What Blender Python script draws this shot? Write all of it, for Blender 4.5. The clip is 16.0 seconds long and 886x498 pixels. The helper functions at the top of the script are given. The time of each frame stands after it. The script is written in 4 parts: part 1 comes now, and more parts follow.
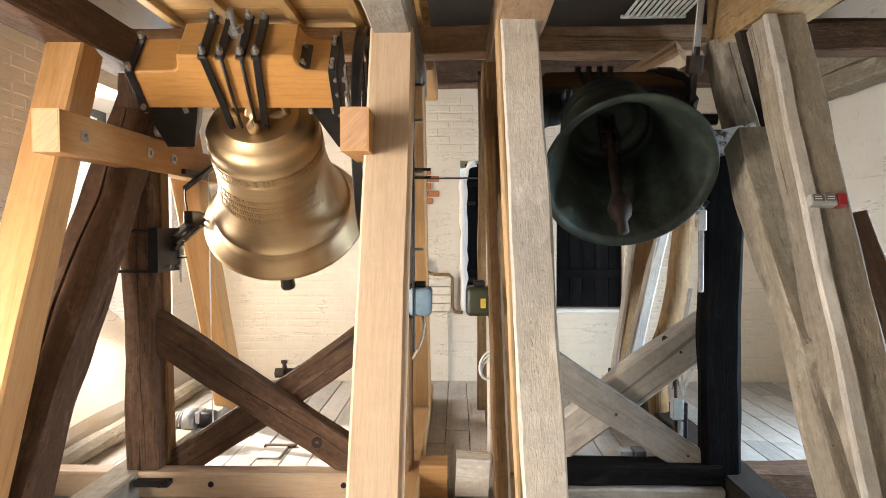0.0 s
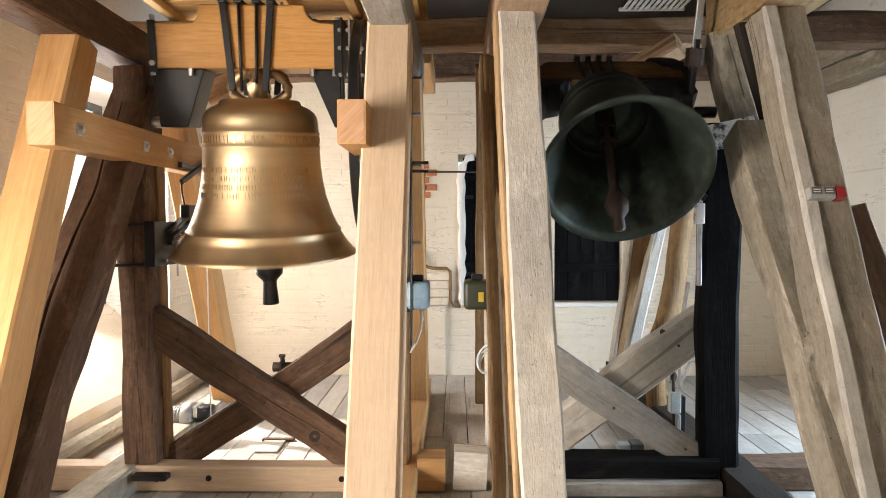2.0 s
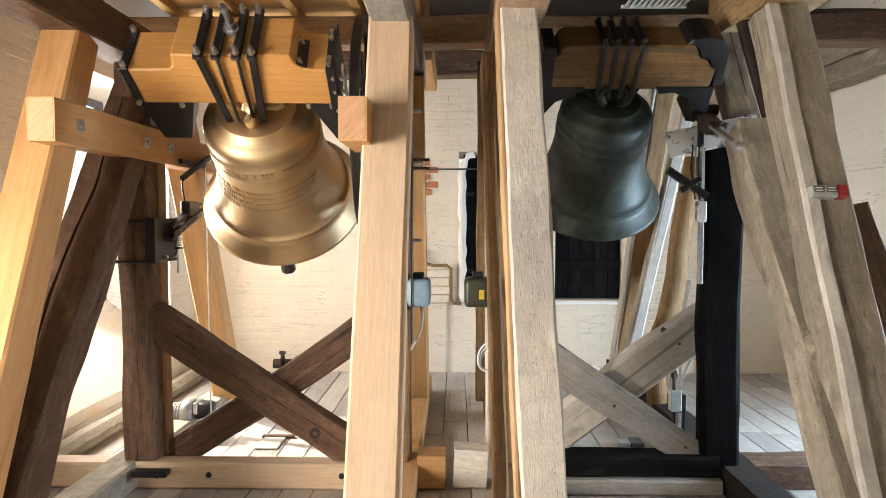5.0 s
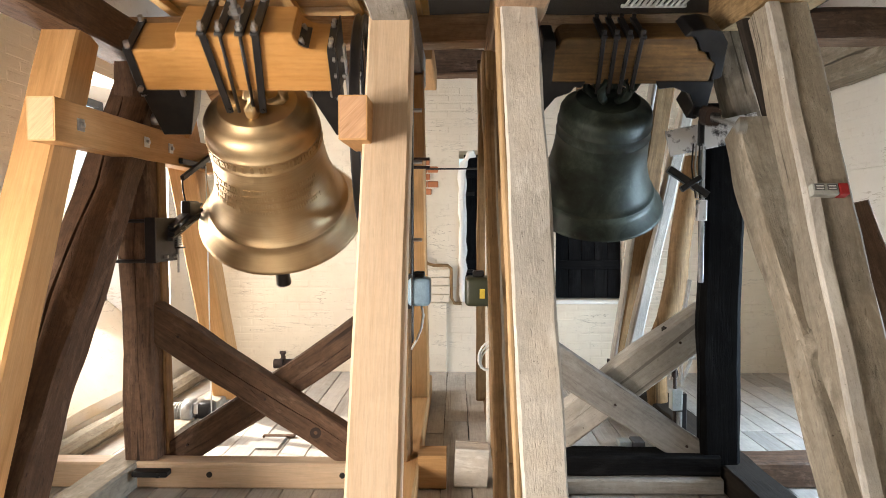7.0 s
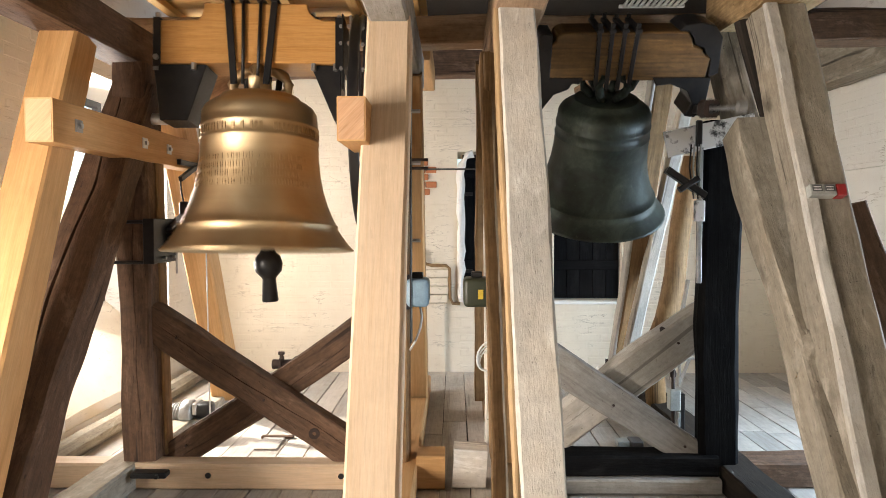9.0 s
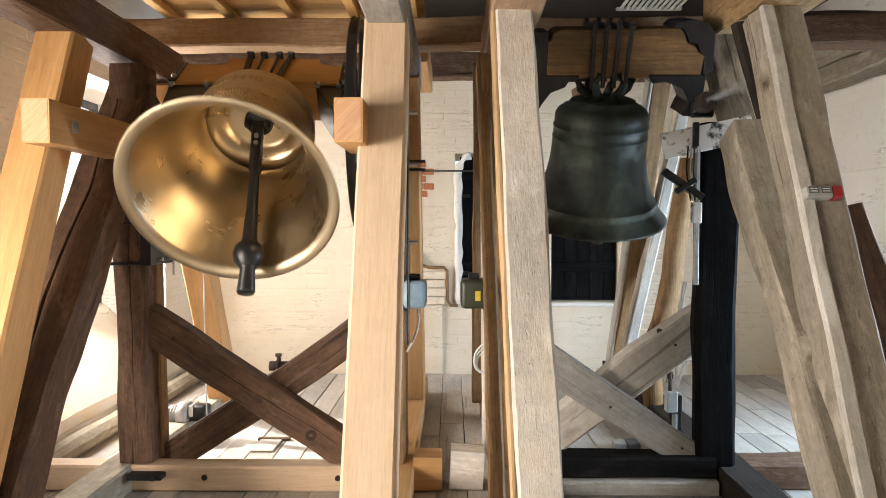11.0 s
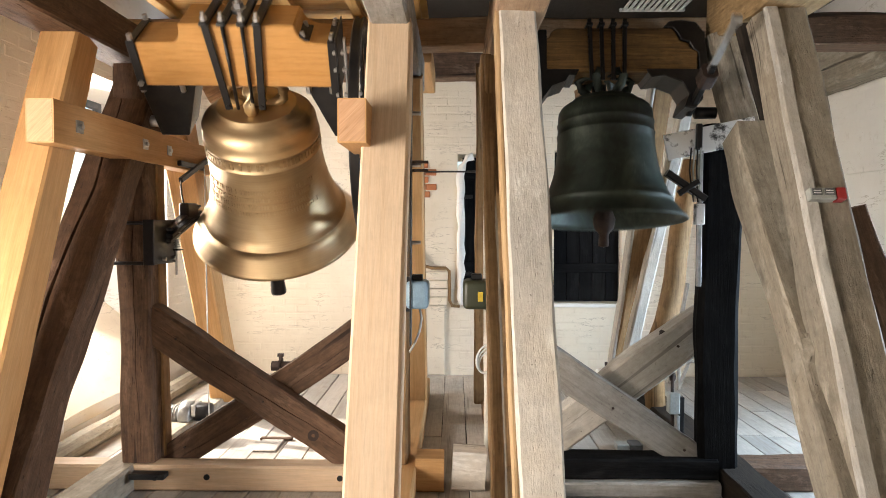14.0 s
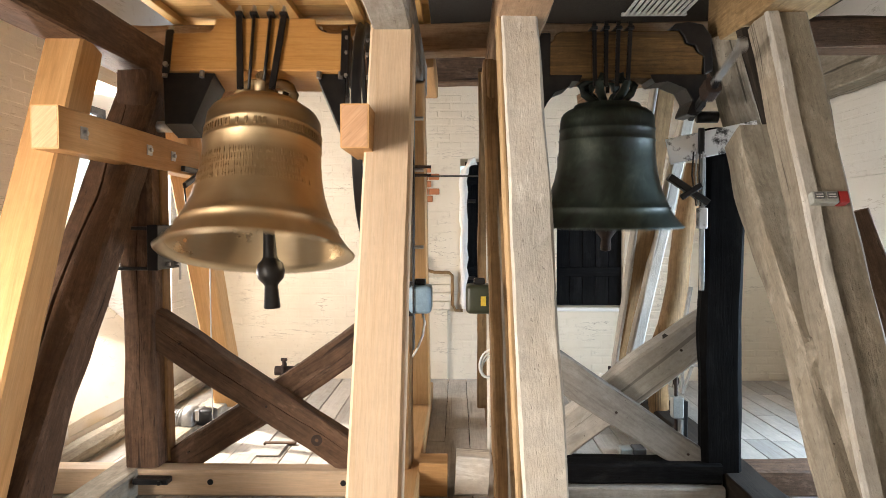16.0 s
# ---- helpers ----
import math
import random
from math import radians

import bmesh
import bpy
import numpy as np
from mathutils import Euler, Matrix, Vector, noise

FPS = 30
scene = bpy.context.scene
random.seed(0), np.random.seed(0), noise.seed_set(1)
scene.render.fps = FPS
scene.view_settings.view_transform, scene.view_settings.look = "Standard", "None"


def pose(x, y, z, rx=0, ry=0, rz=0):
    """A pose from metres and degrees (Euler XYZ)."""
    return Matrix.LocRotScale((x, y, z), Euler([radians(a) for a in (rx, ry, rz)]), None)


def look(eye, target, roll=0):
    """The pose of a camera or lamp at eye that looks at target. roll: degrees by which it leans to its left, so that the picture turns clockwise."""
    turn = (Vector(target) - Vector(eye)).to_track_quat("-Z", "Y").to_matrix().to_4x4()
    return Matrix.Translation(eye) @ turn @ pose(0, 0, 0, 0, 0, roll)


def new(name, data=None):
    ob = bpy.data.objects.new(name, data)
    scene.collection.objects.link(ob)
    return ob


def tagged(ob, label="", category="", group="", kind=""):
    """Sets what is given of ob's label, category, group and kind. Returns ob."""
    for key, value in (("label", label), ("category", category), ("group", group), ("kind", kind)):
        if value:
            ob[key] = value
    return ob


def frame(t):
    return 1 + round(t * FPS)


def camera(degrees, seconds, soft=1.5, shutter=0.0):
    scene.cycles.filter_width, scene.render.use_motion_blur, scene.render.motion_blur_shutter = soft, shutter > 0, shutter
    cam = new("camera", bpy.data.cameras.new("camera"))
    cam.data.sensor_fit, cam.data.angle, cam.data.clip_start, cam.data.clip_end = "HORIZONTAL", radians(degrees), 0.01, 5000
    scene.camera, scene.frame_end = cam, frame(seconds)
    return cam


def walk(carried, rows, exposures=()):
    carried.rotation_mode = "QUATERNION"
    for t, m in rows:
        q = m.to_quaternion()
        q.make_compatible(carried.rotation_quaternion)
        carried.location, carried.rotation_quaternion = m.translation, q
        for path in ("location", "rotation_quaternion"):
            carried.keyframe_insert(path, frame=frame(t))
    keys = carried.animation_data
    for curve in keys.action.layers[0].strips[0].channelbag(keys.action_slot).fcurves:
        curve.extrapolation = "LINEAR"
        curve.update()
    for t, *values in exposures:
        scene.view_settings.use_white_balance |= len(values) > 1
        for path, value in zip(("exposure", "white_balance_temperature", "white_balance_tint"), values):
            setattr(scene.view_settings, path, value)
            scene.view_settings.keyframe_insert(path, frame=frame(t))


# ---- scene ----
cam = camera(68.6, 16.0, soft=0.9, shutter=0.45)
PATH = [
    (0, pose(-0.001, -0.018, 1.606, 88.46, 0.05, 1.25)),
    (0.5, pose(0.000, -0.019, 1.602, 88.49, 0.12, 1.23)),
    (1, pose(0.001, -0.014, 1.602, 88.24, 0.19, 1.16)),
    (1.5, pose(-0.000, -0.009, 1.602, 88.08, 0.14, 1.07)),
    (2, pose(-0.000, -0.008, 1.602, 87.95, 0.09, 1.07)),
    (2.5, pose(0.001, -0.007, 1.601, 87.94, 0.11, 1.05)),
    (3, pose(0.001, -0.004, 1.601, 87.85, 0.14, 1.03)),
    (3.5, pose(-0.002, -0.000, 1.601, 87.78, 0.05, 0.94)),
    (4, pose(-0.001, -0.002, 1.603, 87.72, -0.04, 1.02)),
    (6.5, pose(-0.002, 0.001, 1.601, 87.70, -0.06, 1.21)),
    (7, pose(-0.003, -0.000, 1.596, 87.73, 0.00, 1.14)),
    (7.5, pose(0.000, 0.000, 1.601, 87.65, 0.05, 1.12)),
    (8, pose(0.002, 0.000, 1.600, 87.63, 0.04, 1.16)),
    (8.5, pose(0.000, -0.001, 1.600, 87.62, 0.09, 1.04)),
    (9, pose(-0.003, -0.002, 1.602, 87.71, 0.05, 1.00)),
    (11.5, pose(0.000, -0.000, 1.598, 87.90, -0.01, 0.78)),
    (12, pose(-0.001, 0.001, 1.600, 87.87, -0.05, 0.83)),
    (12.5, pose(-0.000, -0.000, 1.600, 87.90, 0.00, 0.90)),
    (13, pose(-0.002, -0.001, 1.601, 87.85, -0.09, 0.93)),
    (13.5, pose(-0.001, -0.003, 1.598, 87.97, -0.06, 0.97)),
    (14, pose(-0.005, -0.003, 1.599, 87.95, -0.18, 0.97)),
    (14.5, pose(-0.002, -0.004, 1.599, 88.05, -0.13, 1.03)),
    (15, pose(-0.003, -0.008, 1.601, 88.21, -0.08, 1.09)),
    (15.5, pose(-0.002, -0.008, 1.602, 88.27, -0.09, 1.18)),
    (16, pose(-0.003, -0.010, 1.602, 88.31, -0.03, 1.24)),
]
walk(cam, PATH, exposures=[(0.0, 0.76), (16.0, 0.76)])

# ---- world, sun and light ----
world = bpy.data.worlds.new("sky")
scene.world = world
world.use_nodes = True
wn = world.node_tree
sky = wn.nodes.new("ShaderNodeTexSky")
sky.sky_type = "NISHITA"
sky.sun_disc = False
sky.sun_elevation = radians(39)
sky.sun_rotation = radians(-72)
wn.links.new(sky.outputs[0], wn.nodes["Background"].inputs[0])
wn.nodes["Background"].inputs[1].default_value = 0.15


def sun_lamp(towards, strength):
    data = bpy.data.lights.new("sun", "SUN")
    data.energy, data.angle, data.color = strength, radians(0.6), (1.0, 0.93, 0.82)
    ob = new("sun", data)
    ob.matrix_world = look((0, 0, 0), towards)
    return ob


def opening_fill(centre, towards, width, height, power, colour):
    """Stands in for the sky's light in an opening, seen or added."""
    data = bpy.data.lights.new("opening_fill", "AREA")
    data.shape, data.size, data.size_y, data.energy, data.color = "RECTANGLE", width, height, power, colour
    ob = new("opening_fill", data)
    ob.matrix_world = look(centre, towards)
    return ob


sun_lamp((1.5, -0.5, -1.3), 5.0)
opening_fill((-3.2, 5.35, 1.75), (-0.6, 4.2, 1.5), 1.5, 1.8, 95, (1.0, 0.92, 0.85))
# added fill lamps in unseen west, south and east openings
opening_fill((-3.45, 0.95, 1.4), (0.4, 3.3, 1.5), 1.4, 1.6, 185, (1.0, 0.89, 0.79))
opening_fill((-1.0, -1.3, 0.95), (-0.4, 3.4, 0.2), 1.3, 1.0, 3, (1.0, 0.98, 0.96))
opening_fill((4.25, 3.8, 0.95), (0.6, 5.6, 0.2), 1.3, 0.8, 165, (0.62, 0.80, 1.0))


# ---- materials ----
def material(name):
    m = bpy.data.materials.new(name)
    m.use_nodes = True
    return m, m.node_tree.nodes, m.node_tree.links, m.node_tree.nodes["Principled BSDF"]


def ramp(nodes, stops):
    r = nodes.new("ShaderNodeValToRGB")
    r.color_ramp.elements[0].position, r.color_ramp.elements[0].color = stops[0][0], (*stops[0][1], 1)
    r.color_ramp.elements[1].position, r.color_ramp.elements[1].color = stops[-1][0], (*stops[-1][1], 1)
    for p, c in stops[1:-1]:
        e = r.color_ramp.elements.new(p)
        e.color = (*c, 1)
    return r


def noise_tex(nodes, links, vector, scale, detail=4.0, rough=0.6, distortion=0.0):
    n = nodes.new("ShaderNodeTexNoise")
    n.inputs["Scale"].default_value, n.inputs["Detail"].default_value = scale, detail
    n.inputs["Roughness"].default_value, n.inputs["Distortion"].default_value = rough, distortion
    if vector:
        links.new(vector, n.inputs["Vector"])
    return n


def mix(nodes, links, kind, fac, a, b):
    n = nodes.new("ShaderNodeMix")
    n.data_type, n.blend_type = "RGBA", kind
    for socket, value in ((n.inputs[0], fac), (n.inputs[6], a), (n.inputs[7], b)):
        if isinstance(value, bpy.types.NodeSocket):
            links.new(value, socket)
        else:
            socket.default_value = value if not isinstance(value, tuple) else (*value, 1)
    return n.outputs[2]


def spread(nodes, links):
    """Object coordinates shifted by the object's own random number."""
    tc, info = nodes.new("ShaderNodeTexCoord"), nodes.new("ShaderNodeObjectInfo")
    add = nodes.new("ShaderNodeVectorMath")
    add.operation = "MULTIPLY_ADD"
    add.inputs[1].default_value = (1, 1, 1)
    comb = nodes.new("ShaderNodeMath")
    comb.operation = "MULTIPLY"
    comb.inputs[1].default_value = 37.0
    links.new(info.outputs["Random"], comb.inputs[0])
    links.new(tc.outputs["Object"], add.inputs[0])
    links.new(comb.outputs[0], add.inputs[2])
    return add.outputs[0], info.outputs["Random"]


def wood(name, light, mid, dark, rough=0.7, bump=0.3, stain=0.4, stain_colour=(0.08, 0.05, 0.03), knots=0.3, cracks=0.3, scale=40.0, mottle=0.3, spec=0.3, stretch=0.055, streak=1.0, worn=0.0):
    """Timber with its grain along the local z axis."""
    m, n, l, b = material(name)
    v, rnd = spread(n, l)
    mp = n.new("ShaderNodeMapping")
    mp.inputs["Scale"].default_value = (1, 1, stretch)
    l.new(v, mp.inputs["Vector"])
    grain = noise_tex(n, l, mp.outputs[0], scale, 6, 0.7, 1.0)
    fine = noise_tex(n, l, mp.outputs[0], 140, 3, 0.6)
    big = noise_tex(n, l, v, 2.2, 5, 0.65)
    r = ramp(n, [(0.28, dark), (0.5, mid), (0.72, light)])
    l.new(grain.outputs[0], r.inputs[0])
    col = mix(n, l, "MULTIPLY", 0.35 * streak, r.outputs[0], fine.outputs[0])
    spots = noise_tex(n, l, v, 17, 6, 0.75)
    pr = ramp(n, [(0.3, (1 - mottle, 1 - mottle, 1 - mottle)), (0.62, (1.0, 1.0, 1.0))])
    l.new(spots.outputs[0], pr.inputs[0])
    col = mix(n, l, "MULTIPLY", 1.0, col, pr.outputs[0])
    mh = n.new("ShaderNodeMapping")
    mh.inputs["Scale"].default_value = (1, 1, max(0.12, stretch * 1.9))
    l.new(v, mh.inputs["Vector"])
    checks = noise_tex(n, l, mh.outputs[0], 62, 3, 0.6, 0.4)
    hr = ramp(n, [(0.30, (mottle * 1.6, mottle * 1.6, mottle * 1.6)), (0.36, (0, 0, 0))])
    l.new(checks.outputs[0], hr.inputs[0])
    col = mix(n, l, "MIX", hr.outputs[0], col, tuple(0.35 * c for c in dark))
    sr = ramp(n, [(0.45, (0, 0, 0)), (0.72, (stain, stain, stain))])
    l.new(big.outputs[0], sr.inputs[0])
    col = mix(n, l, "MIX", sr.outputs[0], col, stain_colour)
    # scuffed, paler patches with ragged edges
    if worn:
        mw = n.new("ShaderNodeMapping")
        mw.inputs["Scale"].default_value = (1, 1, 0.35)
        l.new(v, mw.inputs["Vector"])
        wr = ramp(n, [(0.54, (0, 0, 0)), (0.66, (worn, worn, worn))])
        l.new(noise_tex(n, l, mw.outputs[0], 7, 9, 0.72, 0.5).outputs[0], wr.inputs[0])
        col = mix(n, l, "MIX", wr.outputs[0], col, tuple(min(0.8, 1.25 * c + 0.05) for c in light))
        # dark pits and worm holes
        pit = ramp(n, [(0.695, (0, 0, 0)), (0.74, (0.75, 0.75, 0.75))])
        l.new(noise_tex(n, l, v, 48, 3, 0.6).outputs[0], pit.inputs[0])
        col = mix(n, l, "MIX", pit.outputs[0], col, tuple(0.3 * c for c in dark))
    # broad change of tone along the timber
    tr = ramp(n, [(0.3, (0.72, 0.72, 0.72)), (0.68, (1.12, 1.1, 1.08))])
    l.new(noise_tex(n, l, v, 1.1, 3, 0.55).outputs[0], tr.inputs[0])
    col = mix(n, l, "MULTIPLY", 1.0 if mottle > 0.15 else 0.35, col, tr.outputs[0])
    # knots
    mk = n.new("ShaderNodeMapping")
    mk.inputs["Scale"].default_value = (1, 1, 0.45)
    l.new(v, mk.inputs["Vector"])
    vor = n.new("ShaderNodeTexVoronoi")
    vor.inputs["Scale"].default_value = 3.6
    l.new(mk.outputs[0], vor.inputs["Vector"])
    kr = ramp(n, [(0.05, (knots, knots, knots)), (0.13, (0, 0, 0))])
    l.new(vor.outputs["Distance"], kr.inputs[0])
    col = mix(n, l, "MIX", kr.outputs[0], col, tuple(0.45 * c for c in dark))
    # drying cracks
    mc = n.new("ShaderNodeMapping")
    mc.inputs["Scale"].default_value = (1, 1, 0.03)
    l.new(v, mc.inputs["Vector"])
    ck = noise_tex(n, l, mc.outputs[0], 9, 3, 0.6, 0.6)
    cr = ramp(n, [(0.335, (cracks, cracks, cracks)), (0.36, (0, 0, 0))])
    l.new(ck.outputs[0], cr.inputs[0])
    col = mix(n, l, "MIX", cr.outputs[0], col, tuple(0.25 * c for c in dark))
    hs = n.new("ShaderNodeHueSaturation")
    vr = n.new("ShaderNodeMapRange")
    vr.inputs[3].default_value, vr.inputs[4].default_value = 0.85, 1.12
    l.new(rnd, vr.inputs[0])
    l.new(vr.outputs[0], hs.inputs["Value"])
    l.new(col, hs.inputs["Color"])
    l.new(hs.outputs[0], b.inputs["Base Color"])
    b.inputs["Roughness"].default_value = rough
    b.inputs["Specular IOR Level"].default_value = spec
    h0 = mix(n, l, "SUBTRACT", 0.8, mix(n, l, "MIX", 1 - streak, grain.outputs[0], spots.outputs[0]), cr.outputs[0])
    h1 = mix(n, l, "SUBTRACT", 0.7, mix(n, l, "MIX", 0.4, h0, spots.outputs[0]), hr.outputs[0])
    h = mix(n, l, "MIX", 0.35, h1, fine.outputs[0])
    bp = n.new("ShaderNodeBump")
    bp.inputs["Strength"].default_value, bp.inputs["Distance"].default_value = bump, 0.01
    l.new(h, bp.inputs["Height"])
    l.new(bp.outputs[0], b.inputs["Normal"])
    return m


def metal(name, colour, other, metallic, rough, scale=9.0, bump=0.1, rough_var=0.15, stops=(0.4, 0.65)):
    m, n, l, b = material(name)
    v, rnd = spread(n, l)
    big, fine = noise_tex(n, l, v, scale, 5, 0.65), noise_tex(n, l, v, scale * 12, 3, 0.6)
    r = ramp(n, [(stops[0], colour), (stops[1], other)])
    l.new(big.outputs[0], r.inputs[0])
    col = mix(n, l, "OVERLAY", 0.25, r.outputs[0], fine.outputs[0])
    l.new(col, b.inputs["Base Color"])
    b.inputs["Metallic"].default_value = metallic
    vr = n.new("ShaderNodeMapRange")
    vr.inputs[3].default_value, vr.inputs[4].default_value = rough - rough_var, rough + rough_var
    l.new(fine.outputs[0], vr.inputs[0])
    l.new(vr.outputs[0], b.inputs["Roughness"])
    bp = n.new("ShaderNodeBump")
    bp.inputs["Strength"].default_value, bp.inputs["Distance"].default_value = bump, 0.004
    l.new(fine.outputs[0], bp.inputs["Height"])
    l.new(bp.outputs[0], b.inputs["Normal"])
    return m


def turned_bronze(name, sharp, dull, pale=0.0, bump=0.12, faded=(0.56, 0.475, 0.33), ring=0.18):
    """New bronze with faint turning marks round the bell and a clouded polish."""
    m, n, l, b = material(name)
    v, rnd = spread(n, l)
    mp = n.new("ShaderNodeMapping")
    mp.inputs["Scale"].default_value = (1.2, 1.2, 60)
    l.new(v, mp.inputs["Vector"])
    rings, cloud, fine = noise_tex(n, l, mp.outputs[0], 1.6, 3, 0.6), noise_tex(n, l, v, 4, 3, 0.5, 0.4), noise_tex(n, l, v, 120, 3, 0.6)
    r = ramp(n, [(0.3, (0.46, 0.335, 0.19)), (0.5, (0.525, 0.395, 0.23)), (0.7, (0.58, 0.455, 0.28))])
    l.new(cloud.outputs[0], r.inputs[0])
    tone = mix(n, l, "MIX", pale, r.outputs[0], faded)
    l.new(mix(n, l, "OVERLAY", ring, tone, rings.outputs[0]), b.inputs["Base Color"])
    b.inputs["Metallic"].default_value = 1.0
    vr = n.new("ShaderNodeMapRange")
    vr.inputs[1].default_value, vr.inputs[2].default_value = 0.3, 0.7
    vr.inputs[3].default_value, vr.inputs[4].default_value = sharp, dull
    l.new(mix(n, l, "MIX", ring * 2.5, cloud.outputs[0], rings.outputs[0]), vr.inputs[0])
    l.new(vr.outputs[0], b.inputs["Roughness"])
    bp = n.new("ShaderNodeBump")
    bp.inputs["Strength"].default_value, bp.inputs["Distance"].default_value = bump, 0.003
    l.new(mix(n, l, "MIX", 0.15, rings.outputs[0], fine.outputs[0]), bp.inputs["Height"])
    l.new(bp.outputs[0], b.inputs["Normal"])
    return m


def old_bronze(name):
    """Dark bronze under green patina, with chalky runs and bare specks."""
    m, n, l, b = material(name)
    v, rnd = spread(n, l)
    mp = n.new("ShaderNodeMapping")
    mp.inputs["Scale"].default_value = (1, 1, 0.16)
    l.new(v, mp.inputs["Vector"])
    cloud, runs, fine = noise_tex(n, l, v, 4.5, 7, 0.7, 0.3), noise_tex(n, l, mp.outputs[0], 26, 5, 0.65), noise_tex(n, l, v, 95, 4, 0.65)
    r = ramp(n, [(0.34, (0.014, 0.017, 0.014)), (0.52, (0.032, 0.045, 0.036)), (0.72, (0.085, 0.108, 0.082))])
    l.new(cloud.outputs[0], r.inputs[0])
    rr = ramp(n, [(0.63, (0, 0, 0)), (0.76, (0.4, 0.4, 0.4))])
    l.new(runs.outputs[0], rr.inputs[0])
    col = mix(n, l, "MIX", rr.outputs[0], r.outputs[0], (0.17, 0.2, 0.16))
    fr = ramp(n, [(0.71, (0, 0, 0)), (0.77, (0.7, 0.7, 0.7))])
    l.new(fine.outputs[0], fr.inputs[0])
    col = mix(n, l, "MIX", fr.outputs[0], col, (0.22, 0.25, 0.2))
    l.new(col, b.inputs["Base Color"])
    b.inputs["Metallic"].default_value = 0.3
    vr = n.new("ShaderNodeMapRange")
    vr.inputs[3].default_value, vr.inputs[4].default_value = 0.4, 0.66
    l.new(cloud.outputs[0], vr.inputs[0])
    l.new(vr.outputs[0], b.inputs["Roughness"])
    bp = n.new("ShaderNodeBump")
    bp.inputs["Strength"].default_value, bp.inputs["Distance"].default_value = 0.35, 0.004
    l.new(mix(n, l, "MIX", 0.5, cloud.outputs[0], fine.outputs[0]), bp.inputs["Height"])
    l.new(bp.outputs[0], b.inputs["Normal"])
    return m


def limewash(name, light, mid, dirt, bump=0.5):
    """Old whitewash with damp stains and flaking."""
    m, n, l, b = material(name)
    tc = n.new("ShaderNodeNewGeometry")
    v = tc.outputs["Position"]
    a, c, d = noise_tex(n, l, v, 1.3, 6, 0.65), noise_tex(n, l, v, 9, 6, 0.7), noise_tex(n, l, v, 70, 3, 0.6)
    r = ramp(n, [(0.35, mid), (0.65, light)])
    l.new(a.outputs[0], r.inputs[0])
    dr = ramp(n, [(0.6, (0, 0, 0)), (0.78, (0.55, 0.55, 0.55))])
    l.new(c.outputs[0], dr.inputs[0])
    col = mix(n, l, "MIX", dr.outputs[0], r.outputs[0], dirt)
    sp = ramp(n, [(0.70, (0, 0, 0)), (0.76, (0.6, 0.6, 0.6))])
    l.new(d.outputs[0], sp.inputs[0])
    col = mix(n, l, "MIX", sp.outputs[0], col, tuple(0.5 * x for x in dirt))
    # hairline cracks that follow the courses
    mp = n.new("ShaderNodeMapping")
    mp.inputs["Scale"].default_value = (1.6, 1.6, 11)
    l.new(v, mp.inputs["Vector"])
    line = noise_tex(n, l, mp.outputs[0], 1.3, 4, 0.55, 0.3)
    lr = ramp(n, [(0.488, (0, 0, 0)), (0.5, (0.75, 0.75, 0.75)), (0.512, (0, 0, 0))])
    l.new(line.outputs[0], lr.inputs[0])
    lm = ramp(n, [(0.48, (0, 0, 0)), (0.62, (1, 1, 1))])
    l.new(noise_tex(n, l, v, 2.6, 3, 0.6).outputs[0], lm.inputs[0])
    col = mix(n, l, "MIX", mix(n, l, "MULTIPLY", 1.0, lr.outputs[0], lm.outputs[0]), col, tuple(0.7 * x for x in dirt))
    l.new(col, b.inputs["Base Color"])
    b.inputs["Roughness"].default_value = 0.9
    b.inputs["Specular IOR Level"].default_value = 0.15
    bp = n.new("ShaderNodeBump")
    bp.inputs["Strength"].default_value, bp.inputs["Distance"].default_value = bump, 0.012
    l.new(mix(n, l, "MIX", 0.4, c.outputs[0], d.outputs[0]), bp.inputs["Height"])
    l.new(bp.outputs[0], b.inputs["Normal"])
    return m


def plain(name, colour, rough=0.5, metallic=0.0):
    return metal(name, colour, tuple(0.8 * c for c in colour), metallic, rough, 14, 0.05, 0.08)


pine = wood("new_pine", (0.66, 0.395, 0.18), (0.595, 0.335, 0.137), (0.47, 0.25, 0.09), 0.6, 0.15, 0.15, (0.44, 0.225, 0.075), 0.6, 0.05, 18, 0.08)
# the same new pine, made paler for the stronger light on truss B
lit_pale_pine = wood("lit_pale_new_pine", (0.775, 0.615, 0.44), (0.735, 0.56, 0.385), (0.64, 0.46, 0.29), 0.65, 0.15, 0.12, (0.60, 0.40, 0.23), 0.6, 0.05, 18, 0.08)
board_pine = wood("pine_board", (0.80, 0.55, 0.24), (0.75, 0.49, 0.19), (0.62, 0.36, 0.12), 0.55, 0.1, 0.1, (0.5, 0.27, 0.08), 0.6, 0.0, 24, 0.05)
oak_yoke = wood("varnished_oak", (0.58, 0.32, 0.11), (0.52, 0.27, 0.085), (0.42, 0.2, 0.05), 0.4, 0.06, 0.2, (0.36, 0.16, 0.04), 0.1, 0.0, 50, 0.08)
brown_oak = wood("old_brown_oak", (0.235, 0.140, 0.085), (0.165, 0.094, 0.056), (0.085, 0.047, 0.028), 0.72, 0.8, 0.6, (0.055, 0.032, 0.022), 0.6, 0.9, 30, 0.45, 0.3, 0.08, 0.8, 0.45)
grey_oak = wood("weathered_grey_oak", (0.65, 0.625, 0.57), (0.595, 0.565, 0.51), (0.49, 0.455, 0.395), 0.85, 0.6, 0.3, (0.47, 0.39, 0.27), 0.45, 0.6, 24, 0.22, 0.2, 0.16, 0.2, 0.6)
